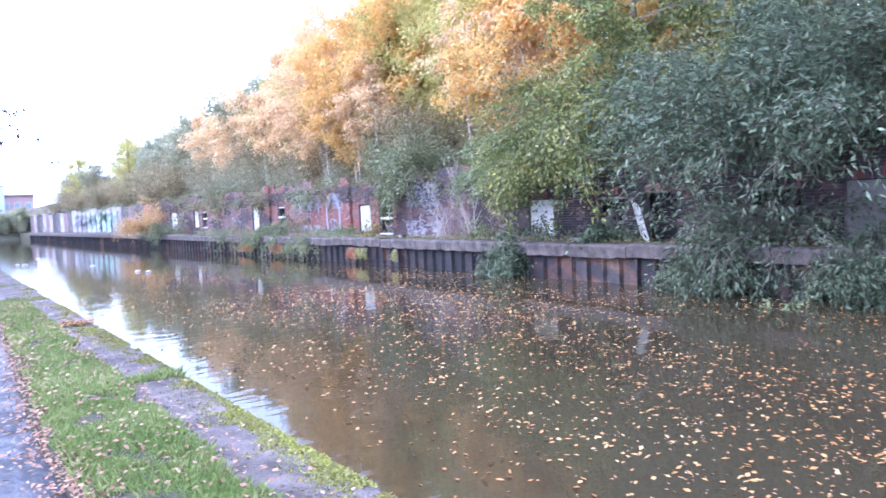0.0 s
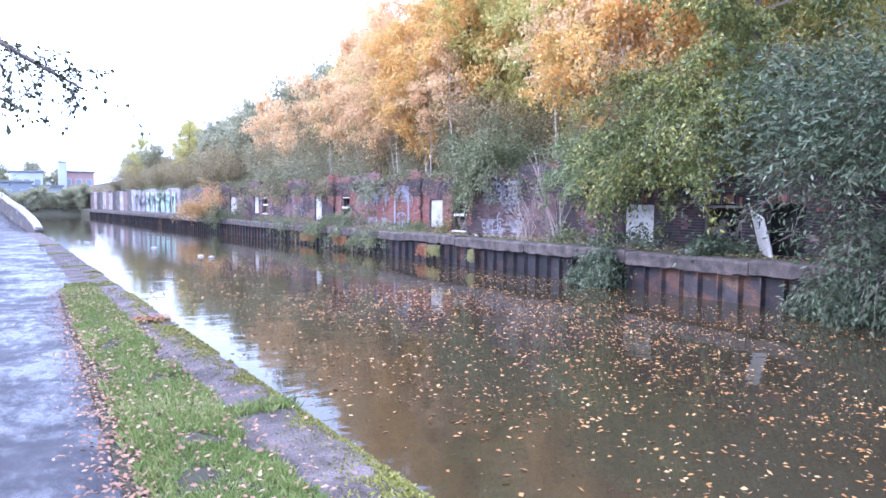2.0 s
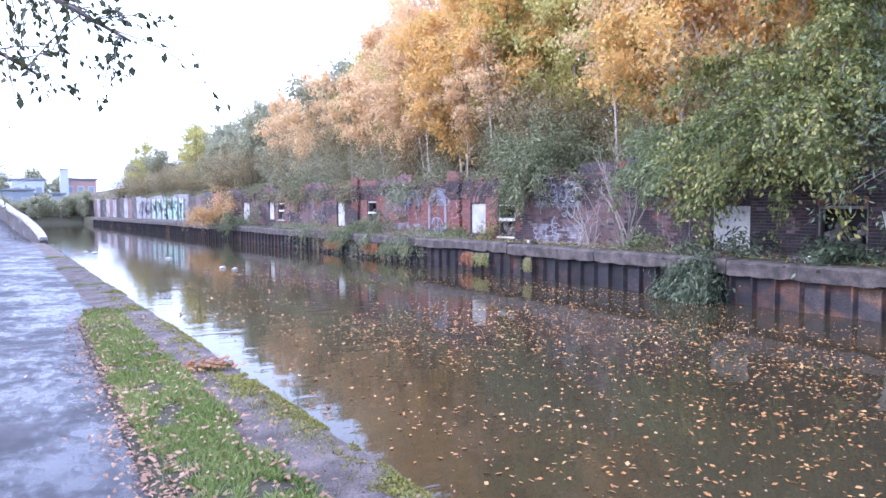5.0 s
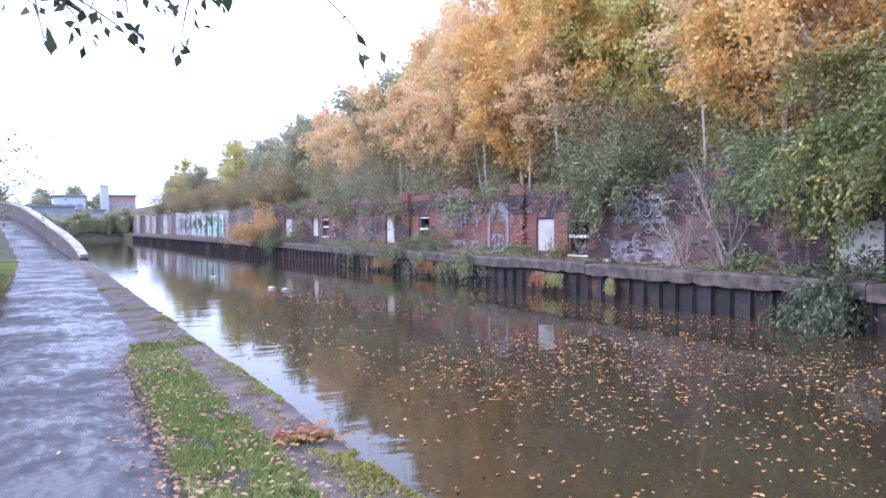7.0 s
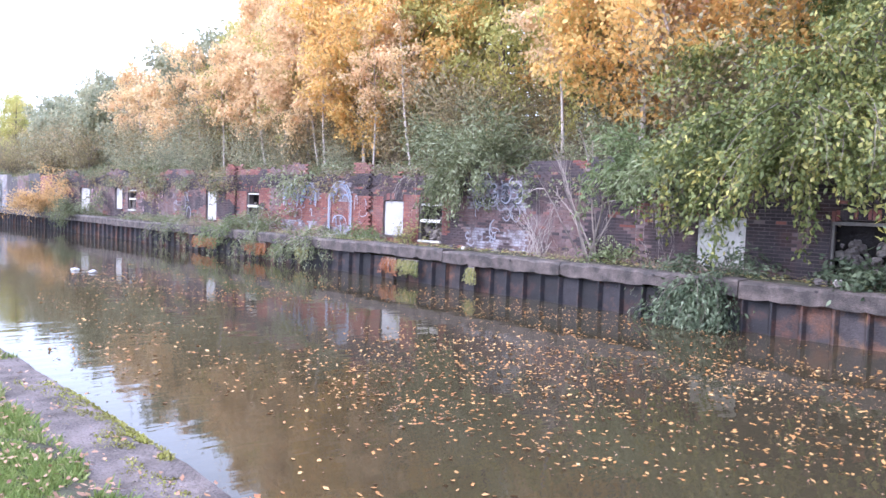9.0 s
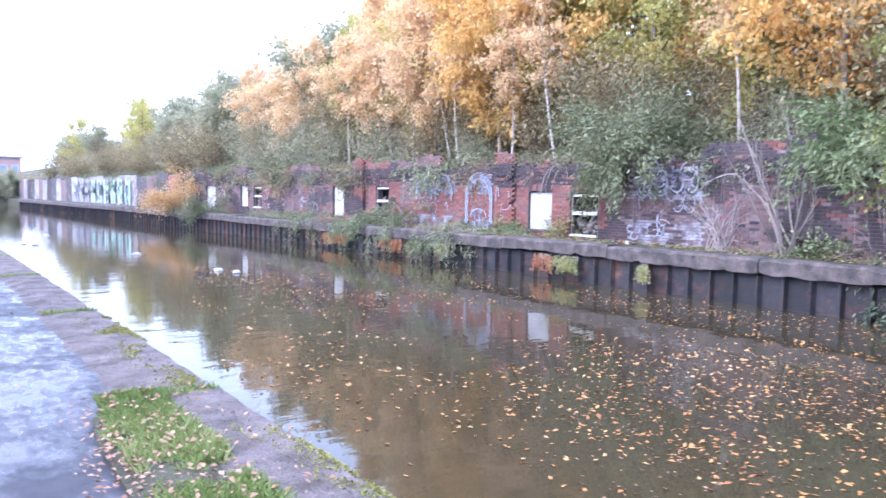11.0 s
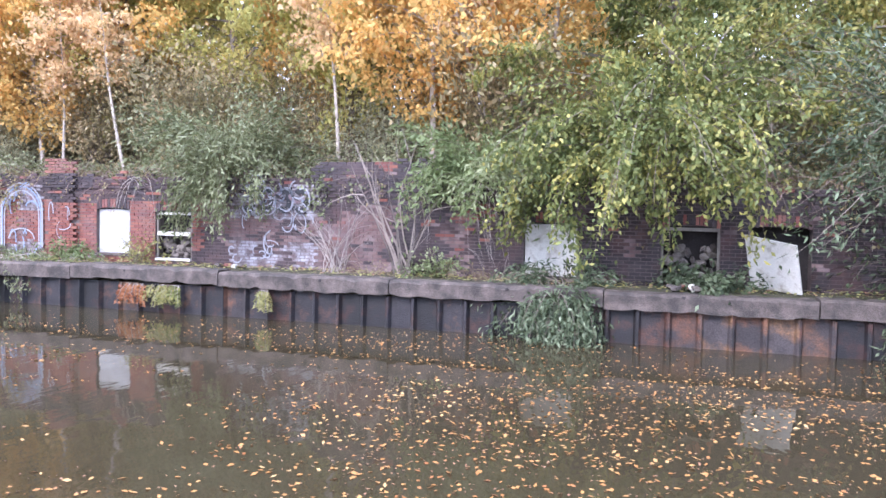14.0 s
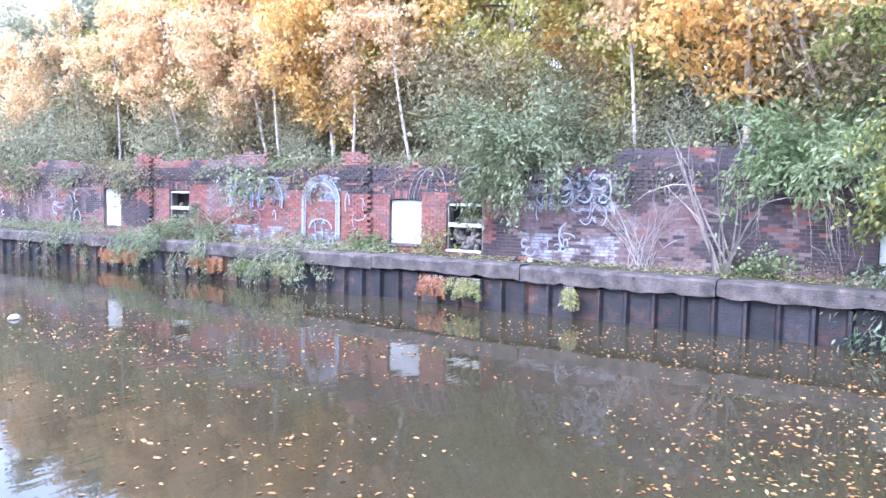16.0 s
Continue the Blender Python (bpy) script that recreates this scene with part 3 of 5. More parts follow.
for i, (a, b) in enumerate(zip(cuts[:-1], cuts[1:])):
    drop = rng.normal(0, 0.015)
    bm = bmesh.new()
    rows = []
    n = 26
    for k in range(n + 1):
        y = a + 0.012 + (b - a - 0.024) * k / n
        x = QUAY_X - 0.07 + bend(y)
        chip = 0.035 if rng.random() < 0.14 else 0.0
        j = lambda s: rng.normal(0, s)
        rows.append([bm.verts.new(p) for p in ((x + j(0.006), y, 0.175 + drop + j(0.009) + chip), (x + j(0.005), y, 0.45 + drop + j(0.006) - chip), (x + 0.035 + chip, y, 0.495 + drop + j(0.006)), (x + 0.5, y, 0.50 + drop + j(0.008)), (x + 0.55, y, 0.3), (x + 0.5, y, 0.17 + drop))])
    for p, q in zip(rows[:-1], rows[1:]):
        for k in range(6):
            bm.faces.new((p[k], p[(k + 1) % 6], q[(k + 1) % 6], q[k]))
    bm.faces.new(rows[0])
    bm.faces.new(rows[-1])
    bmesh.ops.recalc_face_normals(bm, faces=bm.faces)
    o = part("segment", bm, BEAM, beam)
    o.matrix_parent_inverse = beam.matrix_world.inverted()

# dark blocks proud of the beam, standing for the shade in drain holes
for y in (3.4, 7.1, 10.6, 14.2, 17.4, 21.3, 26.1, 29.6, 33.3, 37.1, 41.2):
    o = part("weep_hole", box_bm(QUAY_X - 0.078 + bend(y), QUAY_X - 0.05 + bend(y), y - 0.03, y + 0.03, 0.40, 0.45, 0.004), DARK, beam, "small dark block painted as a shaded drain hole")
    o.matrix_parent_inverse = beam.matrix_world.inverted()

# ledge of soil and leaf litter between beam and wall
def ledge_profile(y):
    b = bend(y)
    return [(QUAY_X + 0.40 + b, 0.40)] + [(QUAY_X + 0.42 + b + k * 0.165, 0.47 + 0.03 * math.sin(k * 2 + y * 3) + 0.02 * math.sin(y * 7 + k)) for k in range(9)] + [(WALL_X + 0.05 + b, 0.42)]


tagged(link("ledge", loft("ledge", [1 + 0.5 * i for i in range(220)], ledge_profile), VERGE_SOIL), "mossy soil ledge with leaf litter behind the quay beam", "ledge", kind="structure")


def ledge_litter(r):
    y = r.uniform(6, 45)
    return (r.uniform(QUAY_X + 0.3, WALL_X - 0.05), y, r.uniform(0.51, 0.56))


litter("fallen_leaves", "yellowed leaves lying on the far ledge", 2600, ledge_litter, 47, OLIVE, 0.085)
litter("fallen_leaves", "yellow leaves lying on the far ledge", 900, ledge_litter, 48, FALLEN, 0.08)

# ---- far bank: ruined brick wall ----
# openings: y0, y1, z0, z1
OPEN = [
    (27.42, 28.42, 0.68, 1.82), (25.62, 26.66, 0.55, 1.78), (16.30, 17.42, 0.56, 1.70), (13.50, 14.62, 0.56, 1.70), (11.85, 12.95, 0.50, 1.72),
    (39.95, 40.88, 0.70, 2.00), (36.42, 37.40, 0.72, 1.97), (49.95, 50.90, 0.90, 2.03), (48.20, 49.20, 0.85, 1.97), (54.5, 56.0, 0.62, 2.0), (8.6, 9.9, 0.56, 1.75), (6.3, 7.7, 0.5, 1.8),
]


def wall_top(y):
    base = 2.62
    if y < 11:
        base = 2.9
    elif y < 15.5:
        base = 2.5
    elif y < 19.4:
        base = 2.62
    elif y < 22.4:
        base = 3.02
    elif y < 29.02:
        base = 2.66
    elif y < 29.92:
        base = 3.08
    elif y < 33.0:
        base = 2.66
    elif y < 34.6:
        base = 3.12
    elif y < 37.8:
        base = 2.95
    elif y < 39.2:
        base = 3.12
    else:
        base = 2.8 + 0.25 * math.sin(y * 0.9)
    return base + 0.10 * noise.noise(Vector((y * 2.3, 0, 4)))


wall = tagged(empty("wall_far_bank", WALL_X, 30, 0.4), "ruined red brick canal-side wall with boarded openings and soot-dark upper courses", "wall", kind="structure")
# mortar core with the openings left through it
vb = bmesh.new()
marks = sorted({y for o in OPEN for y in o[:2]} | {5 + 0.9 * k for k in range(62)} | {60.8})
for a, b in zip(marks[:-1], marks[1:]):
    mid = (a + b) / 2
    x = WALL_X + bend(mid)
    hole = [o for o in OPEN if o[0] <= mid <= o[1]]
    top = min(wall_top(a + 0.02), wall_top(b - 0.02), wall_top(mid)) - 0.05
    for z0, z1 in ([(0.3, hole[0][2]), (hole[0][3], top)] if hole else [(0.3, top)]):
        box_bm(x + 0.014, x + 0.34, a, b, z0, z1, 0, vb)
o = part("mortar_core", vb, MORTAR, wall)
o.matrix_parent_inverse = wall.matrix_world.inverted()
# earth-backed sheet behind the openings, painted dark for their unlit depth
vb = bmesh.new()
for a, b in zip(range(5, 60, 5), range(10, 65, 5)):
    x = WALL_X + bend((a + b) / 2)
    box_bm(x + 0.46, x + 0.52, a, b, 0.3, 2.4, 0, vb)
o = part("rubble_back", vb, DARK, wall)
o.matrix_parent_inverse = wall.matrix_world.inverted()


def brick_mesh(w, h, d, name):
    bm = bmesh.new()
    box_bm(0, d, 0.005, w - 0.005, 0.005, h - 0.005, 0, bm)
    bm.faces.ensure_lookup_table()
    bmesh.ops.delete(bm, geom=[f for f in bm.faces if f.normal.x > 0.5], context="FACES")
    for v in bm.verts:
        if v.co.x < 0.01:
            v.co.y += 0.003 if v.co.y < w / 2 else -0.003
    me = bpy.data.meshes.new(name)
    bm.to_mesh(me)
    bm.free()
    return me


joined = {"red": ([], []), "dark": ([], []), "pale": ([], []), "wash": ([], []), "soot": ([], [])}
BM = {"red": BRICK, "dark": BRICK_DARK, "pale": BRICK_PALE, "wash": BRICK_WASH, "soot": BRICK_SOOT_SHADE}
single = {k: brick_mesh(0.225, 0.075, 0.05, "brick") for k in BM}
for k in BM:
    single[k].materials.append(BM[k])
brng = np.random.default_rng(8)
singles = []


def put_brick(kind, x, y0, y1, z0, z1, d=0.06):
    vs, fs = joined[kind]
    s = len(vs)
    g = 0.005
    y0, y1, z0, z1 = y0 + g, y1 - g, z0 + g, z1 - g
    vs += [(x, y0 + .003, z0 + .002), (x, y1 - .003, z0 + .002), (x, y1 - .003, z1 - .002), (x, y0 + .003, z1 - .002), (x + d, y0, z0), (x + d, y1, z0), (x + d, y1, z1), (x + d, y0, z1)]
    fs += [(s, s + 3, s + 2, s + 1), (s, s + 1, s + 5, s + 4), (s + 1, s + 2, s + 6, s + 5), (s + 2, s + 3, s + 7, s + 6), (s + 3, s, s + 4, s + 7)]


def brick_kind(y, z):
    n1 = noise.noise(Vector((y * 0.45, z * 0.6, 0.5)))
    soot = noise.noise(Vector((y * 0.55, z * 1.1, 7.3))) + 0.3 * noise.noise(Vector((y * 2.2, z * 3.5, 1.3))) + 0.07 * brng.normal()
    wash = noise.noise(Vector((y * 2.1, z * 2.4, 3.7))) + 0.15 * brng.normal()
    band = 2.0 + 0.16 * n1
    if 22.3 < y < 24.5 and (1.62 < z < 2.42 or z < 1.1) and wash > -0.35:
        return "wash"
    if (30.2 < y < 31.4 or 32.1 < y < 34.6) and (1.7 < z < 2.36 or z < 0.95) and wash > -0.3:
        return "wash"
    if band < z < 2.62:
        return "dark" if brng.random() < 0.95 else "red"
    if 20.4 < y < 24.9 and z < 1.85 and n1 + brng.normal(0, 0.12) > -0.3:
        return "pale" if soot < 0.28 else "dark"
    if 29.95 < y < 35.5 and n1 + brng.normal(0, 0.12) > 0.1:
        return "pale"
    # below y 18.5 overhang shade is painted as darker bricks, besides soot
    if y < 16.2 and soot > -0.42:
        return "soot"
    limit = 0.32 if y < 39.2 else 0.05
    if y < 13.2:
        limit = -0.45
    elif y < 18.5:
        limit = -0.3
    elif y < 20.4:
        limit = -0.32
    elif y < 25.3:
        limit = -0.1
    if soot > limit:
        return "dark"
    if y < 25.3 or y > 39.2:
        return "pale" if noise.noise(Vector((y * 0.9, z * 1.4, 4.4))) + 0.1 * brng.normal() > -0.12 else "red"
    return "red"


row = 0
z = 0.36
while z < 3.2:
    off = 0.0 if row % 2 else 0.1125
    y = 5.0 + off
    w = 0.225
    out = 0.0
    if 2.10 < z < 2.2:
        out = 0.025
    elif 2.3 < z < 2.42:
        out = 0.045
    elif 2.44 < z < 2.55:
        out = 0.02
    while y < 60.5:
        y1 = y + w
        mid = y + w / 2
        if z + 0.075 < wall_top(mid) + 0.03 * brng.normal():
            cutters = [o for o in OPEN if o[0] < y1 and o[1] > y and o[2] < z + 0.05 and o[3] + 0.02 > z + 0.03]
            x = WALL_X + bend(mid) - out + brng.normal(0, 0.003)
            if 29.05 < mid < 29.9 or 38.2 < mid < 38.9:
                x -= 0.09
            k = brick_kind(mid, z)
            if not cutters:
                if 19.6 < mid < 22.4 and 1.0 < z < 2.1:
                    singles.append((k, x, y, z))
                elif brng.random() > 0.006:
                    put_brick(k, x, y, y1, z, z + 0.075)
            else:
                o0, o1 = cutters[0][0], cutters[0][1]
                if o0 - y > 0.05:
                    put_brick(k, x, y, o0, z, z + 0.075)
                if y1 - o1 > 0.05:
                    put_brick(k, x, o1, y1, z, z + 0.075)
        y = y1
    z += 0.075
    row += 1
# segmental arch of brick on edge above each opening
for y0, y1, z0, z1 in OPEN:
    n = max(5, int((y1 - y0) / 0.078))
    for i in range(n):
        c = y0 + (y1 - y0) * (i + 0.5) / n
        rise = 0.07 * (1 - ((c - (y0 + y1) / 2) / ((y1 - y0) / 2)) ** 2)
        wdt = (y1 - y0) / n
        put_brick("dark" if brng.random() < 0.6 else "red", WALL_X + bend(c) - 0.012, c - wdt / 2, c + wdt / 2, z1 - 0.05 + rise, z1 + 0.17 + rise, 0.10)
for k, (vs, fs) in joined.items():
    me = raw_mesh("bricks_" + k, vs, fs)
    o = link("brickwork", me, BM[k], wall)
    o["kind"] = "stuff"
    o.matrix_parent_inverse = wall.matrix_world.inverted()
for k, x, y, z in singles:
    o = new("brick", single[k])
    o.parent = wall
    o.matrix_parent_inverse = wall.matrix_world.inverted()
    o.matrix_basis = pose(x, y, z)


def fill_board(y0, y1, z0, z1, label, slope=0.0, depth=0.08, material=None):
    x = WALL_X + bend((y0 + y1) / 2)
    ob = empty("window_board", x + depth, (y0 + y1) / 2, z0)
    tagged(ob, label, "board")
    bm = box_bm(x + depth, x + depth + 0.03, y0 + 0.012, y1 - 0.012, z0 + 0.005, z1 - 0.03, 0.004)
    for v in bm.verts:
        if v.co.z > z1 - 0.1:
            v.co.z -= slope * (y1 - v.co.y)
    o = part("panel", bm, material or WHITE_BOARD, ob)
    o.matrix_parent_inverse = ob.matrix_world.inverted()
    bm = box_bm(x - 0.03, x + 0.10, y0 - 0.03, y1 + 0.03, z0 - 0.07, z0 - 0.004, 0.008)
    o = part("sill", bm, BEAM, ob, "worn stone sill")
    o.matrix_parent_inverse = ob.matrix_world.inverted()
    return ob


def fill_window(y0, y1, z0, z1, label, seed, rail=True, wood=None):
    x = WALL_X + bend((y0 + y1) / 2)
    ob = tagged(empty("broken_window", x + 0.1, (y0 + y1) / 2, z0), label, "window")
    r = np.random.default_rng(seed)

    def bar(name, *b):
        o = part(name, box_bm(*b, 0.006), wood or (OLD_WOOD if name == "jamb" else WHITE_WOOD), ob)
        o.matrix_parent_inverse = ob.matrix_world.inverted()
    bar("jamb", x + 0.05, x + 0.12, y0 + 0.004, y0 + 0.05, z0, z1 - 0.03)
    bar("jamb", x + 0.05, x + 0.12, y1 - 0.05, y1 - 0.004, z0, z1 - 0.03)
    bar("head", x + 0.05, x + 0.12, y0 + 0.05, y1 - 0.05, z1 - 0.10, z1 - 0.03)
    if rail:
        bar("rail", x + 0.02, x + 0.11, y0 + 0.05, y1 - 0.05, z0 + (z1 - z0) * 0.50, z0 + (z1 - z0) * 0.50 + 0.10)
    bar("sill", x - 0.04, x + 0.12, y0 + 0.01, y1 - 0.01, z0 + 0.003, z0 + 0.06)
    bm = bmesh.new()
    for _ in range(46):
        s = r.uniform(0.05, 0.13)
        res = bmesh.ops.create_icosphere(bm, subdivisions=1, radius=s)
        zz = r.uniform(z0 + 0.08, z0 + (z1 - z0) * 0.62)
        bmesh.ops.transform(bm, verts=res["verts"], matrix=Matrix.LocRotScale((x + 0.36 - 0.14 * (z1 - zz), r.uniform(y0 + 0.1, y1 - 0.1), zz), Euler((r.uniform(0, 6), r.uniform(0, 6), 0)), (1, 1.2, 0.7)))
    for v in bm.verts:
        v.co += Vector(r.normal(0, 0.012, 3))
    o = part("rubble", bm, STONE, ob, "grey rubble piled inside the opening")
    o.matrix_parent_inverse = ob.matrix_world.inverted()
    return ob


fill_board(*OPEN[0], "white-painted board with faint graffiti closing a brick window")
fill_window(*OPEN[1], "broken window with flaking white frame and rubble inside", 1)
fill_board(*OPEN[2], "white-painted panel closing an opening half hidden by leaves", material=WHITE_WOOD)
fill_window(*OPEN[3], "dark glassless window with a thin pale frame", 2, rail=False, wood=OLD_WOOD)
fill_board(*OPEN[5], "narrow white board closing an arched window")
fill_window(*OPEN[6], "broken window with flaking white frame behind scrub", 3)
fill_board(*OPEN[7], "narrow white board closing an arched window")
fill_window(*OPEN[8], "broken window with a white frame in red brickwork", 4)
fill_board(*OPEN[9], "white-painted doorway board beside red brickwork")
fill_window(*OPEN[10], "dark broken window under overhanging shrubs", 5, wood=OLD_WOOD)
fill_board(*OPEN[11], "grey board closing an opening under shrubs", material=OLD_WOOD)

# ---- trees ----
def arc(p, d, length, bendz, n, r, wob):
    """Points of a limb that starts at p along d and bends up or down."""
    pts = [Vector(p)]
    d = Vector(d).normalized()
    for i in range(n):
        d = (d + Vector((r.normal(0, wob), r.normal(0, wob), r.normal(0, wob) + bendz / n))).normalized()
        pts.append(pts[-1] + d * (length / n))
    return pts


def tree_mesh(seed, height, trunk_r, base, radius, limbs, leaves, leaf_len, leaf_w, droop=0.2, rise=0.7, lean=(0, 0), clump=0.35, peak=0.35, shape=1.0):
    """Trunk, limbs and twigs in one mesh, and leaves hung in clumps from the twigs in another."""
    r = np.random.default_rng(seed)
    verts, faces = [], []
    n = 9
    tp = []
    for i in range(n + 1):
        f = i / n
        tp.append(Vector((lean[0] * f * height + 0.10 * math.sin(f * 5 + seed) * f, lean[1] * f * height + 0.10 * math.sin(f * 4 + 2 * seed) * f, -0.3 + f * height)))
    tube(tp, [trunk_r * (1 - 0.9 * i / n) + 0.008 for i in range(n + 1)], 7, verts, faces)
    twigs = []
    for k in range(limbs):
        f = base + (1 - base) * (k + r.uniform(0, 1)) / limbs * 0.97
        i = min(int(f * n), n - 1)
        p = tp[i].lerp(tp[i + 1], f * n - i)
        g = (f - base) / (1 - base)
        prof = (min(g / peak, 1) if g < peak else ((1 - g) / (1 - peak)) ** shape) * 0.85 + 0.15
        az = k * 2.4 + r.normal(0, 0.4)
        length = radius * prof * r.uniform(0.7, 1.2)
        d = (math.cos(az), math.sin(az), rise * r.uniform(0.5, 1.3))
        pts = arc(p, d, length, -droop * 2, 5, r, 0.10)
        rad = trunk_r * (1 - f) * 0.45 + 0.012
        tube(pts, [rad * (1 - 0.8 * j / 5) for j in range(6)], 3, verts, faces)
        for s in range(3):
            j = r.integers(1, 6)
            q = pts[j]
            dd = (pts[j] - pts[j - 1]).normalized() + Vector(r.normal(0, 0.7, 3))
            tw = arc(q, dd, length * r.uniform(0.25, 0.5), -droop * 3, 3, r, 0.15)
            tube(tw, [0.012, 0.009, 0.006, 0.003], 3, verts, faces)
            twigs.append(tw)
        twigs.append(pts[2:])
    segs = np.array([(a, b) for tw in twigs for a, b in zip(tw[:-1], tw[1:])])
    seg_len = np.linalg.norm(segs[:, 1] - segs[:, 0], axis=1)
    nclump = max(20, leaves // 22)
    pick = r.choice(len(segs), nclump, p=seg_len / seg_len.sum())
    c = segs[pick, 0] + (segs[pick, 1] - segs[pick, 0]) * r.uniform(0, 1, (nclump, 1)) + r.normal(0, clump * 0.5, (nclump, 3))
    size = r.uniform(0.5, 1.3, nclump)
    own = r.integers(0, nclump, leaves)
    centres = c[own] + r.normal(0, 1, (leaves, 3)) * (clump * size[own])[:, None] * [0.6, 0.6, 0.5]
    along = r.normal(size=(leaves, 3)) + [0, 0, -0.7 - droop]
    return raw_mesh("trunk", verts, faces), quad_mesh("crown", leaf_quads(centres, along, leaf_len, leaf_w, r))


def make_tree(x, y, z, label, wood, leaf, category="tree", name="tree", group="", **kw):
    t, c = tree_mesh(**kw)
    ob = tagged(empty(name, x, y, z), label, category, group)
    link("trunk", t, wood, ob)
    link("crown", c, leaf, ob)
    return ob


def again(ob, x, y, z, turn, s, tip=0.0):
    c = copy_thing(ob, pose(x, y, z, -tip) @ pose(0, 0, 0, 0, 0, turn))
    c.scale = (s, s, s)
    return c


def slope_z(x):
    """Height of the bank behind the wall."""
    pts = [(WALL_X + 0.5, 2.35), (WALL_X + 2.5, 3.0), (24, 4.6), (34, 7.0), (60, 9.0)]
    for (a, za), (b, zb) in zip(pts[:-1], pts[1:]):
        if x <= b:
            return za + (zb - za) * max(0, x - a) / (b - a)
    return 9.0


def on_slope(x, y):
    return x + bend(y), y, slope_z(x) - 0.05


B = "silver birches on the bank"
LB = dict(limbs=38, leaves=14500, leaf_len=0.145, leaf_w=0.10, droop=0.30, rise=0.55, clump=0.34)
birch_a = make_tree(*on_slope(17.5, 35.7), "slender silver birch with peach-orange autumn leaves", BIRCH_BARK, PEACH, group=B, seed=1, height=9.8, trunk_r=0.075, base=0.14, radius=2.7, lean=(0, 0.10), **LB)
birch_b = make_tree(*on_slope(18.2, 40.6), "slender silver birch with pale peach autumn leaves", BIRCH_BARK, PEACH, group=B, seed=2, height=9.2, trunk_r=0.07, base=0.14, radius=2.5, lean=(0.02, 0.09), **LB)
birch_c = make_tree(*on_slope(17.6, 32.1), "leaning silver birch with golden-orange autumn leaves", BIRCH_BARK, GOLD, group=B, seed=3, height=9.2, trunk_r=0.07, base=0.14, radius=2.8, lean=(0.02, 0.12), **LB)
birch_d = make_tree(*on_slope(17.6, 20.1), "silver birch with a spotted trunk and golden leaves", BIRCH_BARK, GOLD, group=B, seed=4, height=9.5, trunk_r=0.085, base=0.18, radius=2.9, lean=(0.02, 0.03), **LB)
birch_e = make_tree(*on_slope(17.5, 49.3), "young silver birch with thin pinkish leaves", BIRCH_BARK, PEACH, group=B, seed=5, height=7.6, trunk_r=0.06, base=0.14, radius=1.7, **{**LB, "leaves": 8000})
green_a = make_tree(*on_slope(19.5, 27.0), "tall tree with olive leaves turning yellow", BARK, LIME, group="bank trees", seed=6, height=10.0, trunk_r=0.15, base=0.1, radius=3.0, limbs=36, leaves=10500, leaf_len=0.17, leaf_w=0.10, droop=0.2, rise=0.7, clump=0.4)
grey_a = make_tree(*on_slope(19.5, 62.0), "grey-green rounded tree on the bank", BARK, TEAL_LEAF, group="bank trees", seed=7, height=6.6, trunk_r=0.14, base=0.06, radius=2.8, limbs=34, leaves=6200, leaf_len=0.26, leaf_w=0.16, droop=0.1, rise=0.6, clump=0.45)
ch = make_tree(*on_slope(17.3, 14.5), "broad cherry tree with green and yellow drooping leaves", BARK, GREEN, group="bank trees", seed=8, height=8.6, trunk_r=0.15, base=0.0, radius=3.9, limbs=46, leaves=29000, leaf_len=0.135, leaf_w=0.068, droop=0.35, rise=0.55, clump=0.25, peak=0.15, shape=0.6)

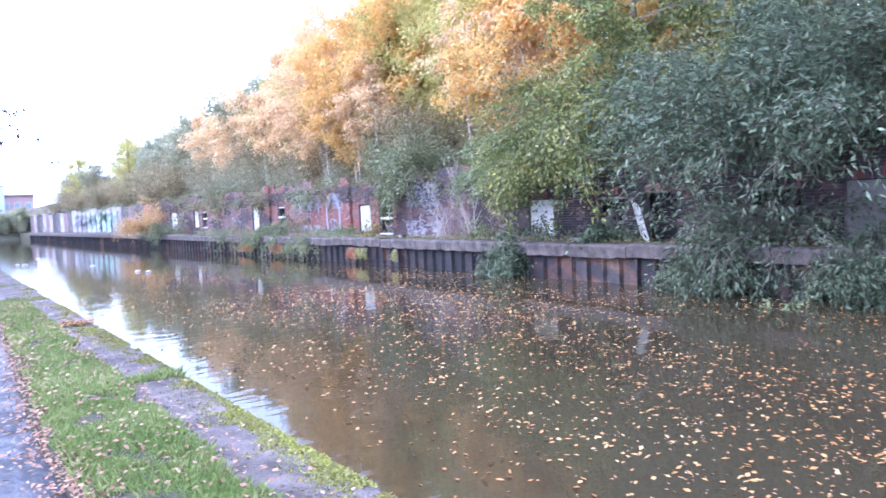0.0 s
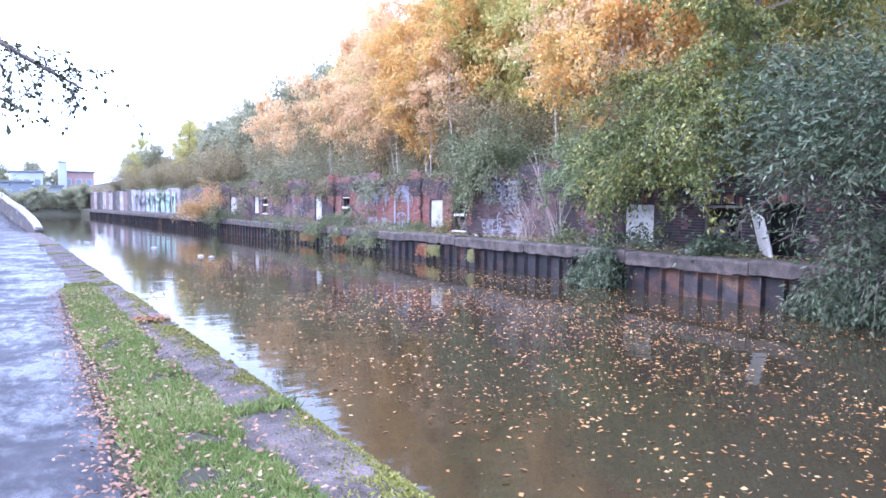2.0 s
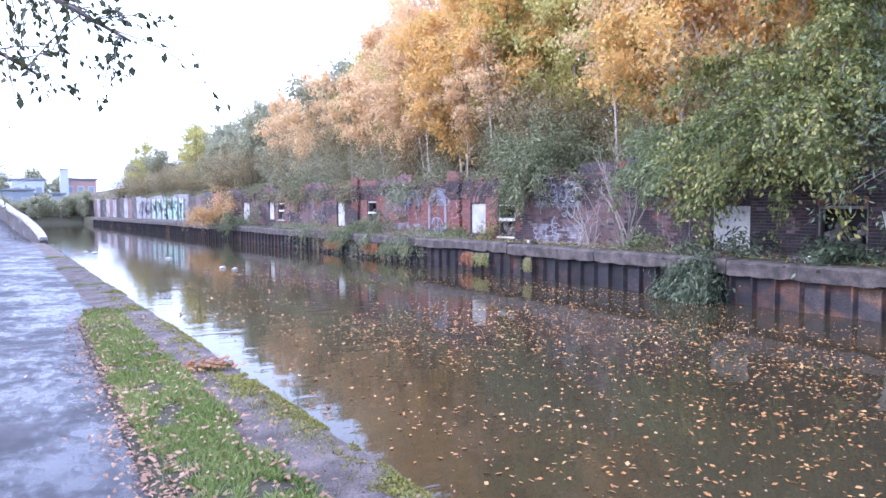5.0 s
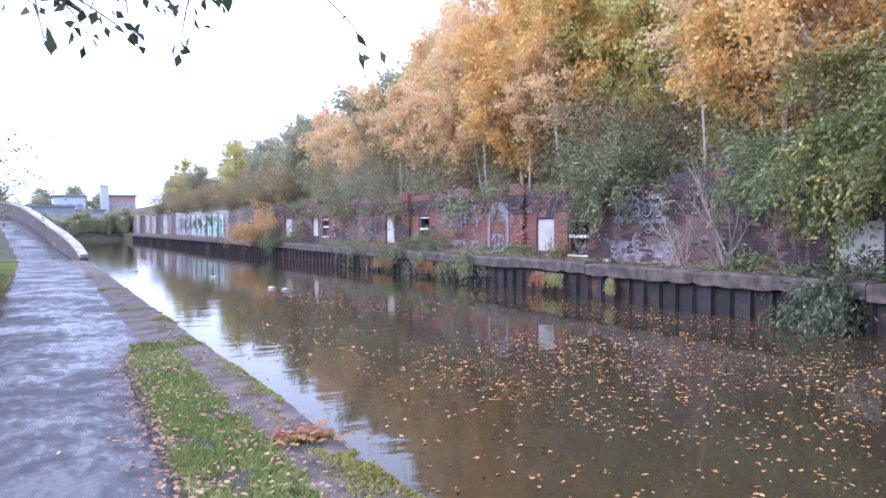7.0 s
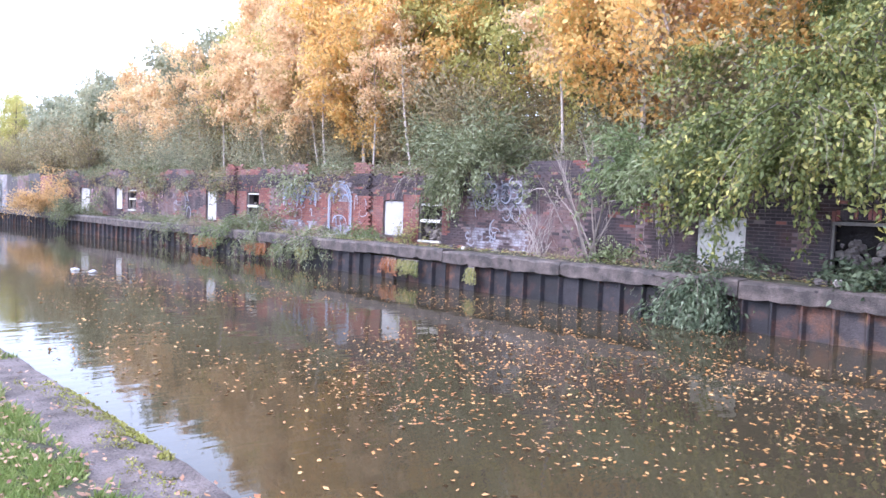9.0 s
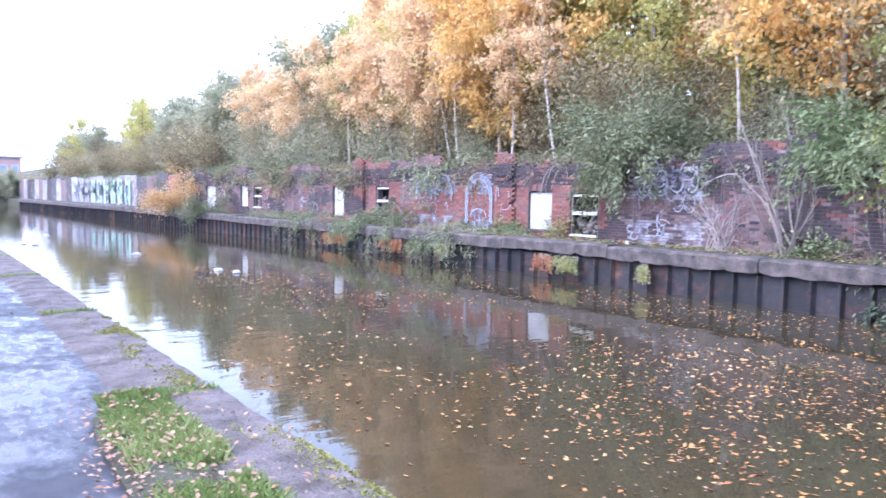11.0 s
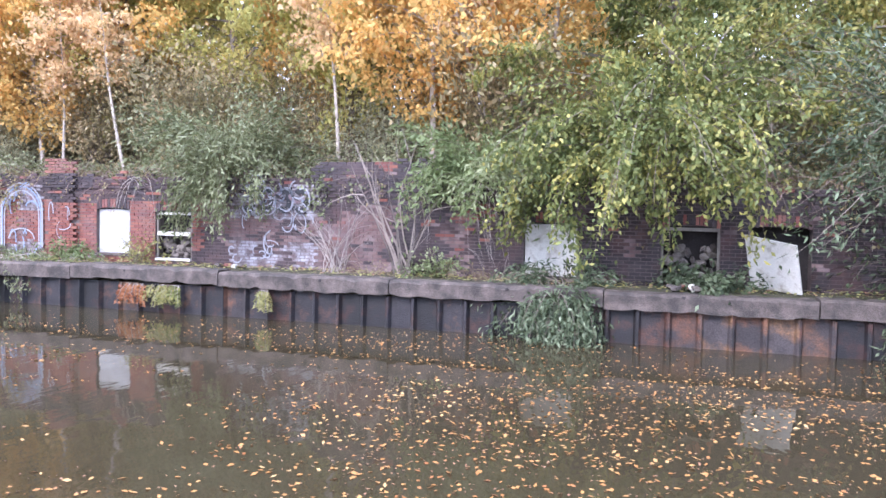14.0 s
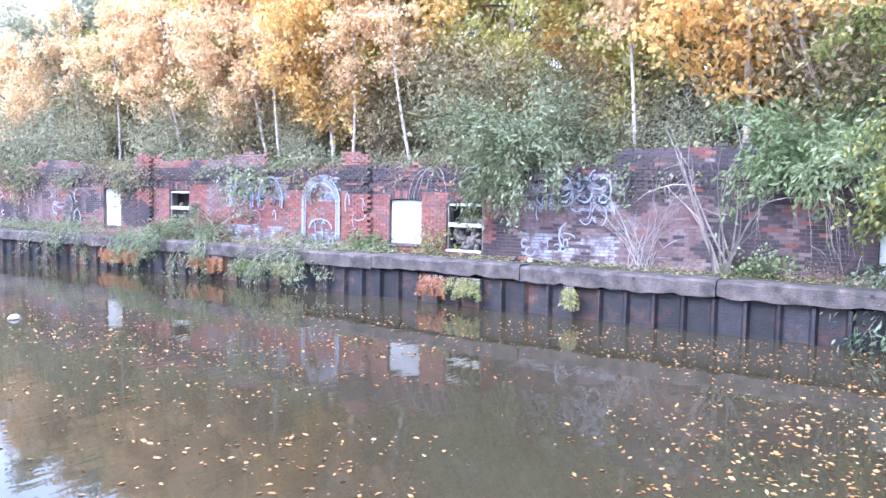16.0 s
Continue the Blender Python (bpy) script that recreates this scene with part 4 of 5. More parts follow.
for src, x, y, turn, s in (
    (birch_a, 19.5, 37.8, 120, 1.08), (birch_b, 20.5, 43.5, 200, 1.1), (birch_c, 20.0, 29.5, 70, 1.15), (birch_c, 21.5, 34.5, 160, 1.2), (birch_a, 22.5, 40, 250, 1.15), (birch_d, 20.5, 24.5, 90, 1.05),
    (birch_d, 19.2, 17.5, 210, 0.95), (birch_d, 22.5, 21.5, 310, 1.15), (grey_a, 22.5, 46.5, 20, 1.35), (grey_a, 19.4, 46.8, 310, 1.1),
    (green_a, 22.0, 31.0, 100, 1.0), (green_a, 24.5, 37.0, 200, 1.05), (green_a, 22.5, 48.5, 300, 0.9), (green_a, 20.8, 52.5, 30, 0.72), (green_a, 25.5, 27.0, 160, 1.1), (green_a, 25.0, 17.0, 60, 1.1), (green_a, 20.5, 11.0, 250, 0.95),
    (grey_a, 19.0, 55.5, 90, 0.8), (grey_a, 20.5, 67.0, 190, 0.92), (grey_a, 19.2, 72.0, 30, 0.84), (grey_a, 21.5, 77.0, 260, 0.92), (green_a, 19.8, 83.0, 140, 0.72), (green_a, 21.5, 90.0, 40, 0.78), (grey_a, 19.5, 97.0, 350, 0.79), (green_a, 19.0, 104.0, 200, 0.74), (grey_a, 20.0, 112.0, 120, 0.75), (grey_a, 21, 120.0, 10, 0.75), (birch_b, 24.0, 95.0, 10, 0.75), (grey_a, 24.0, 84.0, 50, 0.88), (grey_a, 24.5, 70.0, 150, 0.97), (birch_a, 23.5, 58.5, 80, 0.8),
    (green_a, 18.7, 30.3, 40, 0.9), (green_a, 18.9, 38.5, 140, 0.85), (green_a, 18.6, 43.4, 240, 0.8), (green_a, 18.7, 22.9, 340, 0.95),
    (ch, 18.6, 9.0, 140, 1.02), (ch, 18.0, 4.0, 260, 1.0), (green_a, 22.5, 5.5, 20, 1.0), (green_a, 21.0, -1.0, 200, 1.0), (ch, 18.0, -3.5, 30, 1.0), (green_a, 21.0, -9.0, 100, 1.0), (green_a, 26.0, 11.0, 300, 1.1),
):
    again(src, *on_slope(x, y), turn, s, 7.0 if src in (birch_a, birch_b, birch_c) else 0.0)
back = make_tree(*on_slope(27.0, 20.0), "dense dark-green tree at the back of the wood", BARK, OLIVE, group="back trees", seed=9, height=9.0, trunk_r=0.16, base=0.0, radius=3.4, limbs=40, leaves=5500, leaf_len=0.27, leaf_w=0.17, droop=0.15, rise=0.5, clump=0.6, peak=0.2, shape=0.6)
trng = np.random.default_rng(5)
for k in range(22):
    y = 0 + k * 4.4 + trng.uniform(-0.8, 0.8)
    x = (26.5, 29.5)[k % 2] + trng.uniform(-1, 1)
    s = trng.uniform(0.85, 1.1) * (1.0 if y < 46 else 0.7)
    again(back, *on_slope(x, y), trng.uniform(0, 360), s)


sap = make_tree(*on_slope(17.0, 33.8), "thin leaning birch sapling with sparse golden leaves", BIRCH_BARK, PEACH, group="birch saplings", seed=10, height=6.5, trunk_r=0.045, base=0.45, radius=1.3, lean=(0.0, 0.10), limbs=18, leaves=2600, leaf_len=0.13, leaf_w=0.09, droop=0.3, rise=0.7, clump=0.26)
for k, (x, y, turn, s) in enumerate(((17.1, 31.0, 170, 0.9), (17.3, 34.6, 20, 1.1), (17.2, 37.2, 200, 1.0), (17.4, 38.9, 340, 1.2), (17.2, 42.3, 150, 1.0), (17.5, 44.6, 30, 1.1), (17.2, 46.8, 190, 0.95), (17.6, 51.5, 10, 1.1), (17.5, 54.2, 180, 1.0), (17.2, 28.9, 350, 1.0), (17.4, 22.6, 175, 1.1), (17.5, 18.2, 10, 1.25))):
    again(sap, *on_slope(x, y), turn, s, 4.0 + 9.0 * (k * 5 % 4) / 3)


# ---- shrubs ----
def shrub_mesh(seed, stems, length, spread, leaves, leaf_len, leaf_w, rise=1.2, fall=1.6, aim=(0, 0), clump=0.16, bare=0.3, thick=0.012, hang=-0.35):
    r = np.random.default_rng(seed)
    verts, faces, tw = [], [], []
    for k in range(stems):
        az = r.uniform(0, 2 * math.pi)
        d = (spread * math.cos(az) + aim[0], spread * math.sin(az) + aim[1], rise * r.uniform(0.5, 1.2))
        L = length * r.uniform(0.6, 1.15)
        pts = arc((r.normal(0, 0.15), r.normal(0, 0.15), -0.1), d, L, -fall, 7, r, 0.10)
        tube(pts, [thick * (1 - 0.8 * j / 7) for j in range(8)], 4 if thick > 0.03 else 3, verts, faces)
        tw.append(pts[max(1, int(bare * 7)):])
        for s in range(2):
            j = r.integers(2, 7)
            sd = (pts[j] - pts[j - 1]).normalized() + Vector(r.normal(0, 0.55, 3))
            t2 = arc(pts[j], sd, L * r.uniform(0.2, 0.4), -fall * 0.6, 4, r, 0.12)
            tube(t2, [thick * 0.45, thick * 0.4, thick * 0.3, thick * 0.2, thick * 0.12], 3, verts, faces)
            tw.append(t2)
    stem = raw_mesh("stems", verts, faces)
    if not leaves:
        return stem, None
    segs = np.array([(a, b) for t in tw for a, b in zip(t[:-1], t[1:])])
    sl = np.linalg.norm(segs[:, 1] - segs[:, 0], axis=1)
    pick = r.choice(len(segs), leaves, p=sl / sl.sum())
    dirs = unit(segs[pick, 1] - segs[pick, 0])
    c = segs[pick, 0] + (segs[pick, 1] - segs[pick, 0]) * r.uniform(0, 1, (leaves, 1)) + r.normal(0, clump, (leaves, 3))
    along = dirs + r.normal(0, 0.85, (leaves, 3)) + [0, 0, hang]
    return stem, quad_mesh("foliage", leaf_quads(c, along, leaf_len, leaf_w, r))


def make_shrub(x, y, z, label, wood, leaf, group="", category="shrub", **kw):
    s, f = shrub_mesh(**kw)
    ob = tagged(empty("shrub", x, y, z), label, category, group)
    link("wood", s, wood, ob)
    if f:
        link("foliage", f, leaf, ob)
    return ob


BL = dict(leaf_len=0.15, leaf_w=0.045)
# large buddleia above the wall, hanging over the window
make_shrub(16.4, 25.0, 2.6, "large grey-green shrub arching over the brick wall", BARK, BUDD, seed=20, stems=70, length=2.9, spread=0.85, leaves=10500, rise=1.9, fall=1.3, aim=(-0.15, 0), clump=0.15, hang=-0.1, **BL)
make_shrub(15.9, 24.7, 2.7, "grey-green shrub hanging down over the brick wall", BARK, BUDD, seed=21, stems=20, length=1.9, spread=0.35, leaves=2600, rise=0.5, fall=2.4, aim=(-0.4, 0.05), clump=0.12, **BL)
make_shrub(16.1, 18.3, 2.7, "bright green shrub spilling over the wall top", BARK, BRIGHT, seed=22, stems=46, length=2.3, spread=0.85, leaves=7000, rise=1.1, fall=1.35, aim=(-0.45, 0.0), clump=0.14, hang=-0.2, leaf_len=0.17, leaf_w=0.05)
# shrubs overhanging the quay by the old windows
make_shrub(14.35, 16.5, 0.5, "dense grey-green shrub rooted in the quay and trailing to the water", BARK, BUDD_SHADED, seed=23, stems=64, length=1.8, spread=0.85, leaves=7500, rise=0.8, fall=2.6, aim=(-0.5, 0), clump=0.10, leaf_len=0.14, leaf_w=0.04)
BG = dict(leaf_len=0.16, leaf_w=0.04)
make_shrub(15.3, 9.0, 2.5, "huge grey-green buddleia arching from the wall over the canal", BARK, BUDD_SHADED, seed=24, stems=110, length=4.2, spread=0.7, leaves=17000, rise=1.35, fall=1.0, hang=0.0, aim=(-0.75, 0.1), clump=0.15, bare=0.5, thick=0.02, **BG)
make_shrub(15.2, 6.2, 2.7, "tall grey-green buddleia leaning over the quay", BARK, BUDD_SHADED, seed=25, stems=100, length=4.6, spread=0.7, leaves=17000, rise=1.45, fall=0.95, hang=0.0, aim=(-0.7, 0.1), clump=0.15, bare=0.5, thick=0.02, **BG)
make_shrub(15.7, 15.2, 3.3, "drooping leafy boughs of green and yellow before the wall", BARK, GREEN, seed=35, stems=26, length=3.3, spread=0.45, leaves=6500, rise=0.6, fall=2.1, aim=(-0.5, 0.0), clump=0.11, thick=0.016, leaf_len=0.13, leaf_w=0.065)
make_shrub(16.3, 14.8, 3.2, "long boughs of green and yellow leaves hanging before the wall", BARK, GREEN, seed=31, stems=40, length=4.2, spread=0.75, leaves=7000, rise=1.5, fall=1.7, aim=(-0.45, 0.1), clump=0.14, thick=0.02, leaf_len=0.125, leaf_w=0.062)
make_shrub(15.1, 8.8, 0.5, "tangle of bare brown stems under the arching shrubs", BARK, BUDD_SHADED, seed=33, stems=100, length=3.0, spread=0.75, leaves=3600, rise=1.2, fall=1.3, aim=(-0.3, 0), clump=0.14, thick=0.012, leaf_len=0.14, leaf_w=0.05)
make_shrub(15.2, 13.6, 0.5, "low dark weeds and ivy at the foot of the wall", BARK, BUDD_SHADED, seed=34, stems=34, length=1.0, spread=0.9, leaves=2200, rise=1.0, fall=1.2, clump=0.12, leaf_len=0.13, leaf_w=0.06)
make_shrub(14.2, 9.7, 0.5, "dense dark shrub trailing from the quay into the water", BARK, BUDD_SHADED, seed=26, stems=80, length=1.8, spread=0.8, leaves=8000, rise=0.7, fall=2.6, aim=(-0.45, 0), clump=0.14, leaf_len=0.14, leaf_w=0.04)
make_shrub(14.2, 6.5, 0.5, "green shrub hanging from the quay to the water", BARK, BUDD_SHADED, seed=27, stems=60, length=1.7, spread=0.8, leaves=6000, rise=0.7, fall=2.6, aim=(-0.5, 0.1), clump=0.12, leaf_len=0.14, leaf_w=0.04)
# bare pale shrub against the painted bricks
make_shrub(15.2, 20.0, 0.5, "bare pale many-stemmed shrub against the brick wall", GREY_STEM, None, seed=28, stems=12, length=2.9, spread=0.62, leaves=0, leaf_len=0.1, leaf_w=0.05, rise=1.6, fall=0.05, aim=(-0.1, -0.1), thick=0.028)
make_shrub(15.3, 21.7, 0.5, "tangle of thin dead stems against the wall", PALE_STEM, None, seed=29, stems=22, length=2.2, spread=0.35, leaves=0, leaf_len=0.1, leaf_w=0.05, rise=1.6, fall=0.8, thick=0.011)
make_shrub(15.25, 19.3, 0.5, "low green bush at the foot of the wall", BARK, BRIGHT, seed=30, stems=18, length=0.8, spread=0.7, leaves=700, leaf_len=0.09, leaf_w=0.05, rise=1.2, fall=1.0, clump=0.1)
make_shrub(15.5, 27.05, 2.7, "dead creeper stems hanging down the brickwork", PALE_STEM, None, seed=36, stems=9, length=1.2, spread=0.22, leaves=0, leaf_len=0.1, leaf_w=0.05, rise=0.02, fall=3.6, aim=(-0.12, 0), thick=0.009)
make_shrub(15.45, 18.6, 2.6, "dead creeper stems trailing down dark brick", PALE_STEM, None, seed=37, stems=18, length=2.0, spread=0.3, leaves=0, leaf_len=0.1, leaf_w=0.05, rise=0.02, fall=3.6, aim=(-0.12, 0), thick=0.009)
make_shrub(15.3, 26.9, 0.5, "small leafy weed beside the boarded window", BARK, OLIVE, seed=38, stems=16, length=0.9, spread=0.5, leaves=500, leaf_len=0.08, leaf_w=0.045, rise=1.5, fall=0.8, clump=0.08)
make_shrub(15.2, 29.2, 0.5, "dark green weed at the foot of a brick pier", BARK, BRIGHT, seed=39, stems=16, length=0.8, spread=0.7, leaves=600, leaf_len=0.12, leaf_w=0.045, rise=1.3, fall=1.0, clump=0.08)
# scrub on the quay edge further along
for i, (x, y, s, L, n) in enumerate(((14.4, 30.3, 0.9, 1.7, 3200), (14.5, 31.6, 0.9, 1.2, 1500), (14.4, 36.6, 0.8, 1.5, 2400), (14.3, 40.5, 0.9, 1.8, 2600), (15.2, 34.9, 0.5, 2.4, 5200), (15.0, 28.7, 0.6, 0.8, 800), (14.9, 44.0, 0.6, 1.0, 1000), (14.7, 53.5, 0.8, 1.3, 1500))):
    make_shrub(x + bend(y), y, 0.5, "straggling grey-green weeds sprawling over the quay edge", PALE_STEM, BUDD if i in (0, 3, 4, 6) else BRIGHT, seed=50 + i, stems=30, length=L, spread=s, leaves=n, leaf_len=0.13, leaf_w=0.035, rise=0.9, fall=2.0, aim=(-0.25, 0), clump=0.10, group="quay weeds")
make_shrub(14.0 + bend(57.0), 57.0, 0.4, "orange-leaved bush leaning over the quay", BARK, RUSSET, seed=60, stems=40, length=2.1, spread=0.42, leaves=4200, leaf_len=0.10, leaf_w=0.065, rise=1.6, fall=1.3, aim=(-0.2, 0), clump=0.14)
make_shrub(14.6 + bend(57.6), 57.6, 0.4, "tall sprig of orange leaves behind a quay bush", BARK, RUSSET, seed=68, stems=7, length=3.3, spread=0.1, leaves=700, leaf_len=0.13, leaf_w=0.09, rise=2.2, fall=0.3, clump=0.14)
make_shrub(14.3 + bend(52.6), 52.6, 0.4, "grey-green bush on the quay edge", BARK, BUDD, seed=69, stems=30, length=1.7, spread=0.6, leaves=2200, leaf_len=0.14, leaf_w=0.05, rise=1.3, fall=1.3, aim=(-0.2, 0), clump=0.14)
# brambles and scrub along the top of the wall
srng = np.random.default_rng(77)
scrub = [make_shrub(16.4, 31.2, 2.45, "brown-green bramble scrub along the wall top", PALE_STEM, SCRUB, group="wall-top scrub", seed=61, stems=16, length=1.5, spread=1.0, leaves=1250, leaf_len=0.09, leaf_w=0.06, rise=1.0, fall=1.8, aim=(-0.2, 0), clump=0.14)]
scrub.append(make_shrub(16.6, 34.2, 2.5, "grey-green bramble scrub along the wall top", PALE_STEM, BUDD, group="wall-top scrub", seed=62, stems=18, length=1.7, spread=0.9, leaves=1600, leaf_len=0.09, leaf_w=0.06, rise=1.3, fall=1.5, aim=(-0.2, 0), clump=0.15))
for k in range(92):
    y = 7 + k * 0.98 + srng.uniform(-0.4, 0.4)
    x = 16.3 + srng.uniform(0, 2.2)
    s = srng.uniform(0.7, 1.25) * (1.0 if y < 42 else 1.2 if y < 58 else 0.72)
    again(scrub[k % 2], x + bend(y), y, slope_z(x) - 0.05, srng.uniform(-40, 40), s)
under = make_shrub(19.0, 30.0, slope_z(19.0), "dense undergrowth of thin brown stems beneath the birches", BARK, SCRUB, group="undergrowth", seed=63, stems=40, length=3.4, spread=0.55, leaves=3200, leaf_len=0.13, leaf_w=0.07, rise=1.7, fall=0.7, clump=0.32, bare=0.0)
for k in range(54):
    y = 2 + k * 2.1 + srng.uniform(-0.7, 0.7)
    x = 17.7 + (k % 4) * 1.9 + srng.uniform(-0.5, 0.5)
    again(under, *on_slope(x, y), srng.uniform(0, 360), srng.uniform(0.8, 1.3))
thicket = make_shrub(*on_slope(18.2, 33.6), "brown-green thicket of saplings beneath the birches", BARK, SCRUB, group="undergrowth", seed=64, stems=44, length=3.0, spread=0.5, leaves=3600, leaf_len=0.11, leaf_w=0.06, rise=1.8, fall=0.6, clump=0.34, bare=0.0)
leafy = make_shrub(*on_slope(17.6, 40.2), "grey-green leafy bush beneath the birches", BARK, TEAL_LEAF, group="undergrowth", seed=66, stems=34, length=2.6, spread=0.6, leaves=3600, leaf_len=0.11, leaf_w=0.05, rise=1.6, fall=0.8, clump=0.26, bare=0.0)
for k, (x, y, turn, m) in enumerate(((17.3, 43.8, 50, 1.0), (17.8, 45.9, 120, 1.2), (17.4, 48.2, 200, 1.1), (18.4, 47.2, 300, 1.4), (17.5, 51.0, 80, 1.1), (17.9, 53.6, 10, 1.2), (17.4, 33.2, 150, 0.7), (17.5, 36.6, 250, 0.75), (18.6, 44.8, 330, 1.4))):
    again(leafy, *on_slope(x, y), turn, m)
for k in range(24):
    y = 17.5 + k * 1.5 + srng.uniform(-0.5, 0.5)
    again(leafy if k % 4 == 3 else thicket, *on_slope(18.0 + (k % 3) * 0.9, y), srng.uniform(0, 360), srng.uniform(0.75, 1.1))


for k, (x, y, s) in enumerate(((1.0, 131, 0.7), (3.5, 129, 0.9), (6.0, 130, 0.8), (8.0, 128, 1.1), (9.5, 127, 1.3), (11.0, 128, 1.5), (12.5, 126, 1.7), (14.0, 125, 1.9), (16.0, 124, 2.0), (10.2, 132, 1.7), (13.2, 131, 2.0), (7.0, 133, 1.2))):
    again(under, x, y, 0.3, k * 50, s * 0.6)
for k in range(16):
    again(grey_a, -7.5 + k * 1.3, 122.5 + (k * 7 % 5) * 0.8, 0.1, k * 67, 0.24 + 0.05 * (k * 5 % 4) + 0.016 * k)


# dead stems tangled over the wall top
tangle = make_shrub(16.2, 29.6, 2.5, "tangle of dead pinkish-brown stems over the wall top", DEAD_STEM, SCRUB, group="wall-top dead stems", seed=65, stems=46, length=1.3, spread=0.8, leaves=260, leaf_len=0.07, leaf_w=0.04, rise=1.1, fall=1.5, aim=(-0.15, 0), clump=0.08, thick=0.010)
for k in range(44):
    y = 9.5 + k * 1.06 + srng.uniform(-0.4, 0.4)
    x = 16.1 + srng.uniform(0, 0.9)
    again(tangle, x + bend(y), y, slope_z(x) - 0.05, srng.uniform(-60, 60), srng.uniform(0.7, 1.25))


for k in range(24):
    y = 38.6 + k * 0.9 + srng.uniform(-0.4, 0.4)
    again(scrub[(k + 1) % 2] if k % 3 else tangle, 16.1 + srng.uniform(-0.1, 0.3) + bend(y), y, srng.uniform(2.3, 2.6), srng.uniform(-60, 60), srng.uniform(0.6, 0.95))
for k, y in enumerate((41.8, 43.0, 44.2, 45.6, 47.3, 51.7, 53.2, 54.4, 58.6, 60.0)):
    again(scrub[k % 2], 14.9 + srng.uniform(-0.3, 0.4) + bend(y), y, 0.45, srng.uniform(0, 360), srng.uniform(0.35, 0.7))
# dead stems sprawled over the quay edge
for y, turn, k in ((31.0, 40, 0.7), (32.0, 160, 0.6), (36.8, 220, 0.65), (38.2, 300, 0.8), (39.2, 80, 0.7), (20.9, 20, 0.6), (18.4, 120, 0.65), (17.9, 260, 0.55)):
    again(tangle, (14.35 if y > 30 else 15.2) + bend(y), y, 0.46, turn, k)


# ferns hanging from the quay
def fern(x, y, z, label, seed, leaf, n=16, L=0.7):
    r = np.random.default_rng(seed)
    verts, faces, cs, al = [], [], [], []
    for k in range(n):
        d = (-0.35 + r.normal(0, 0.12), r.normal(0, 0.35), -0.3)
        pts = arc((0, r.normal(0, 0.16), 0), d, L * r.uniform(0.6, 1.1), -2.6, 8, r, 0.05)
        tube(pts, [0.006 * (1 - 0.1 * j) for j in range(9)], 3, verts, faces)
        for j in range(1, 8):
            dd = (pts[j + 1] - pts[j]).normalized()
            sd = dd.cross(Vector((1, 0.2, 0.3))).normalized()
            for s in (-1, 1):
                for h in (0, 0.5):
                    cs.append(pts[j].lerp(pts[j + 1], h))
                    al.append(sd * s + dd * 0.6)
    ob = tagged(empty("fern", x, y, z), label, "fern", "ferns on the quay wall")
    link("wood", raw_mesh("wood", verts, faces), PALE_STEM, ob)
    link("foliage", quad_mesh("foliage", leaf_quads(np.array(cs), np.array(al), 0.085, 0.03, r)), leaf, ob)
    return ob


for i, (y, leaf, lab, n) in enumerate(((25.75, FERN_RUST, "rust-red fern hanging from the quay wall", 12), (25.1, OLIVE, "yellowing fern hanging from the quay wall", 14), (24.75, GREEN, "green-yellow fern hanging from the quay wall", 8), (22.5, OLIVE, "yellow fern hanging from the quay wall", 9), (30.4, OLIVE, "yellow fern hanging from the quay wall", 12), (33.0, FERN_RUST, "rust-orange fern hanging from the quay wall", 16), (33.6, FERN_RUST, "rust-orange fern hanging from the quay wall", 10), (37.2, FERN_RUST, "rust-orange fern hanging from the quay wall", 20), (37.9, FERN_RUST, "rust-orange fern hanging from the quay wall", 20), (36.6, FERN_RUST, "rust-orange fern hanging from the quay wall", 14), (31.9, GREEN, "green fern hanging from the quay wall", 8))):
    fern(QUAY_X - 0.08, y, 0.16, lab, 80 + i, leaf, n, 0.5)

# ---- graffiti on the wall ----
def ribbon(pts, width, verts, faces):
    """A flat painted stroke on the wall through (y, z) points."""
    s = len(verts)
    for i, (y, z) in enumerate(pts):
        a, b = pts[max(i - 1, 0)], pts[min(i + 1, len(pts) - 1)]
        d = Vector((b[0] - a[0], b[1] - a[1])).normalized()
        for k in (-1, 1):
            verts.append((0, y - d.y * width * k / 2, z + d.x * width * k / 2))
    for i in range(len(pts) - 1):
        a = s + 2 * i
        faces.append((a, a + 1, a + 3, a + 2))


def graffiti(y, x, strokes, label, material):
    verts, faces = [], []
    for pts, w in strokes:
        ribbon(pts, w, verts, faces)
    me = raw_mesh("graffiti", [(0, a - y, b - 1.0) for _, a, b in verts], faces)
    ob = link("graffiti", me, material)
    ob.matrix_world = pose(x, y, 1.0)
    return tagged(ob, label, "graffiti", kind="stuff")


def loop_pts(cy, cz, ry, rz, a0, a1, n=18):
    return [(cy + ry * math.cos(radians(a0 + (a1 - a0) * i / n)), cz + rz * math.sin(radians(a0 + (a1 - a0) * i / n))) for i in range(n + 1)]


def scribble(seed, y0, y1, z0, z1, n, w):
    r = np.random.default_rng(seed)
    out = []
    for _ in range(n):
        cy, cz = r.uniform(y0, y1), r.uniform(z0, z1)
        a = r.uniform(0, 360)
        out.append((loop_pts(cy, cz, r.uniform(0.06, 0.26), r.uniform(0.08, 0.3), a, a + r.uniform(90, 300), 12), w * r.uniform(0.6, 1.4)))
    return out


GX = WALL_X - 0.012
arch = [(30.1, 0.75), (30.1, 1.6)] + loop_pts(30.78, 1.7, 0.68, 0.72, 180, 0)[1:-1] + [(31.46, 1.6), (31.46, 0.75)]
FRONT = GX - 0.037
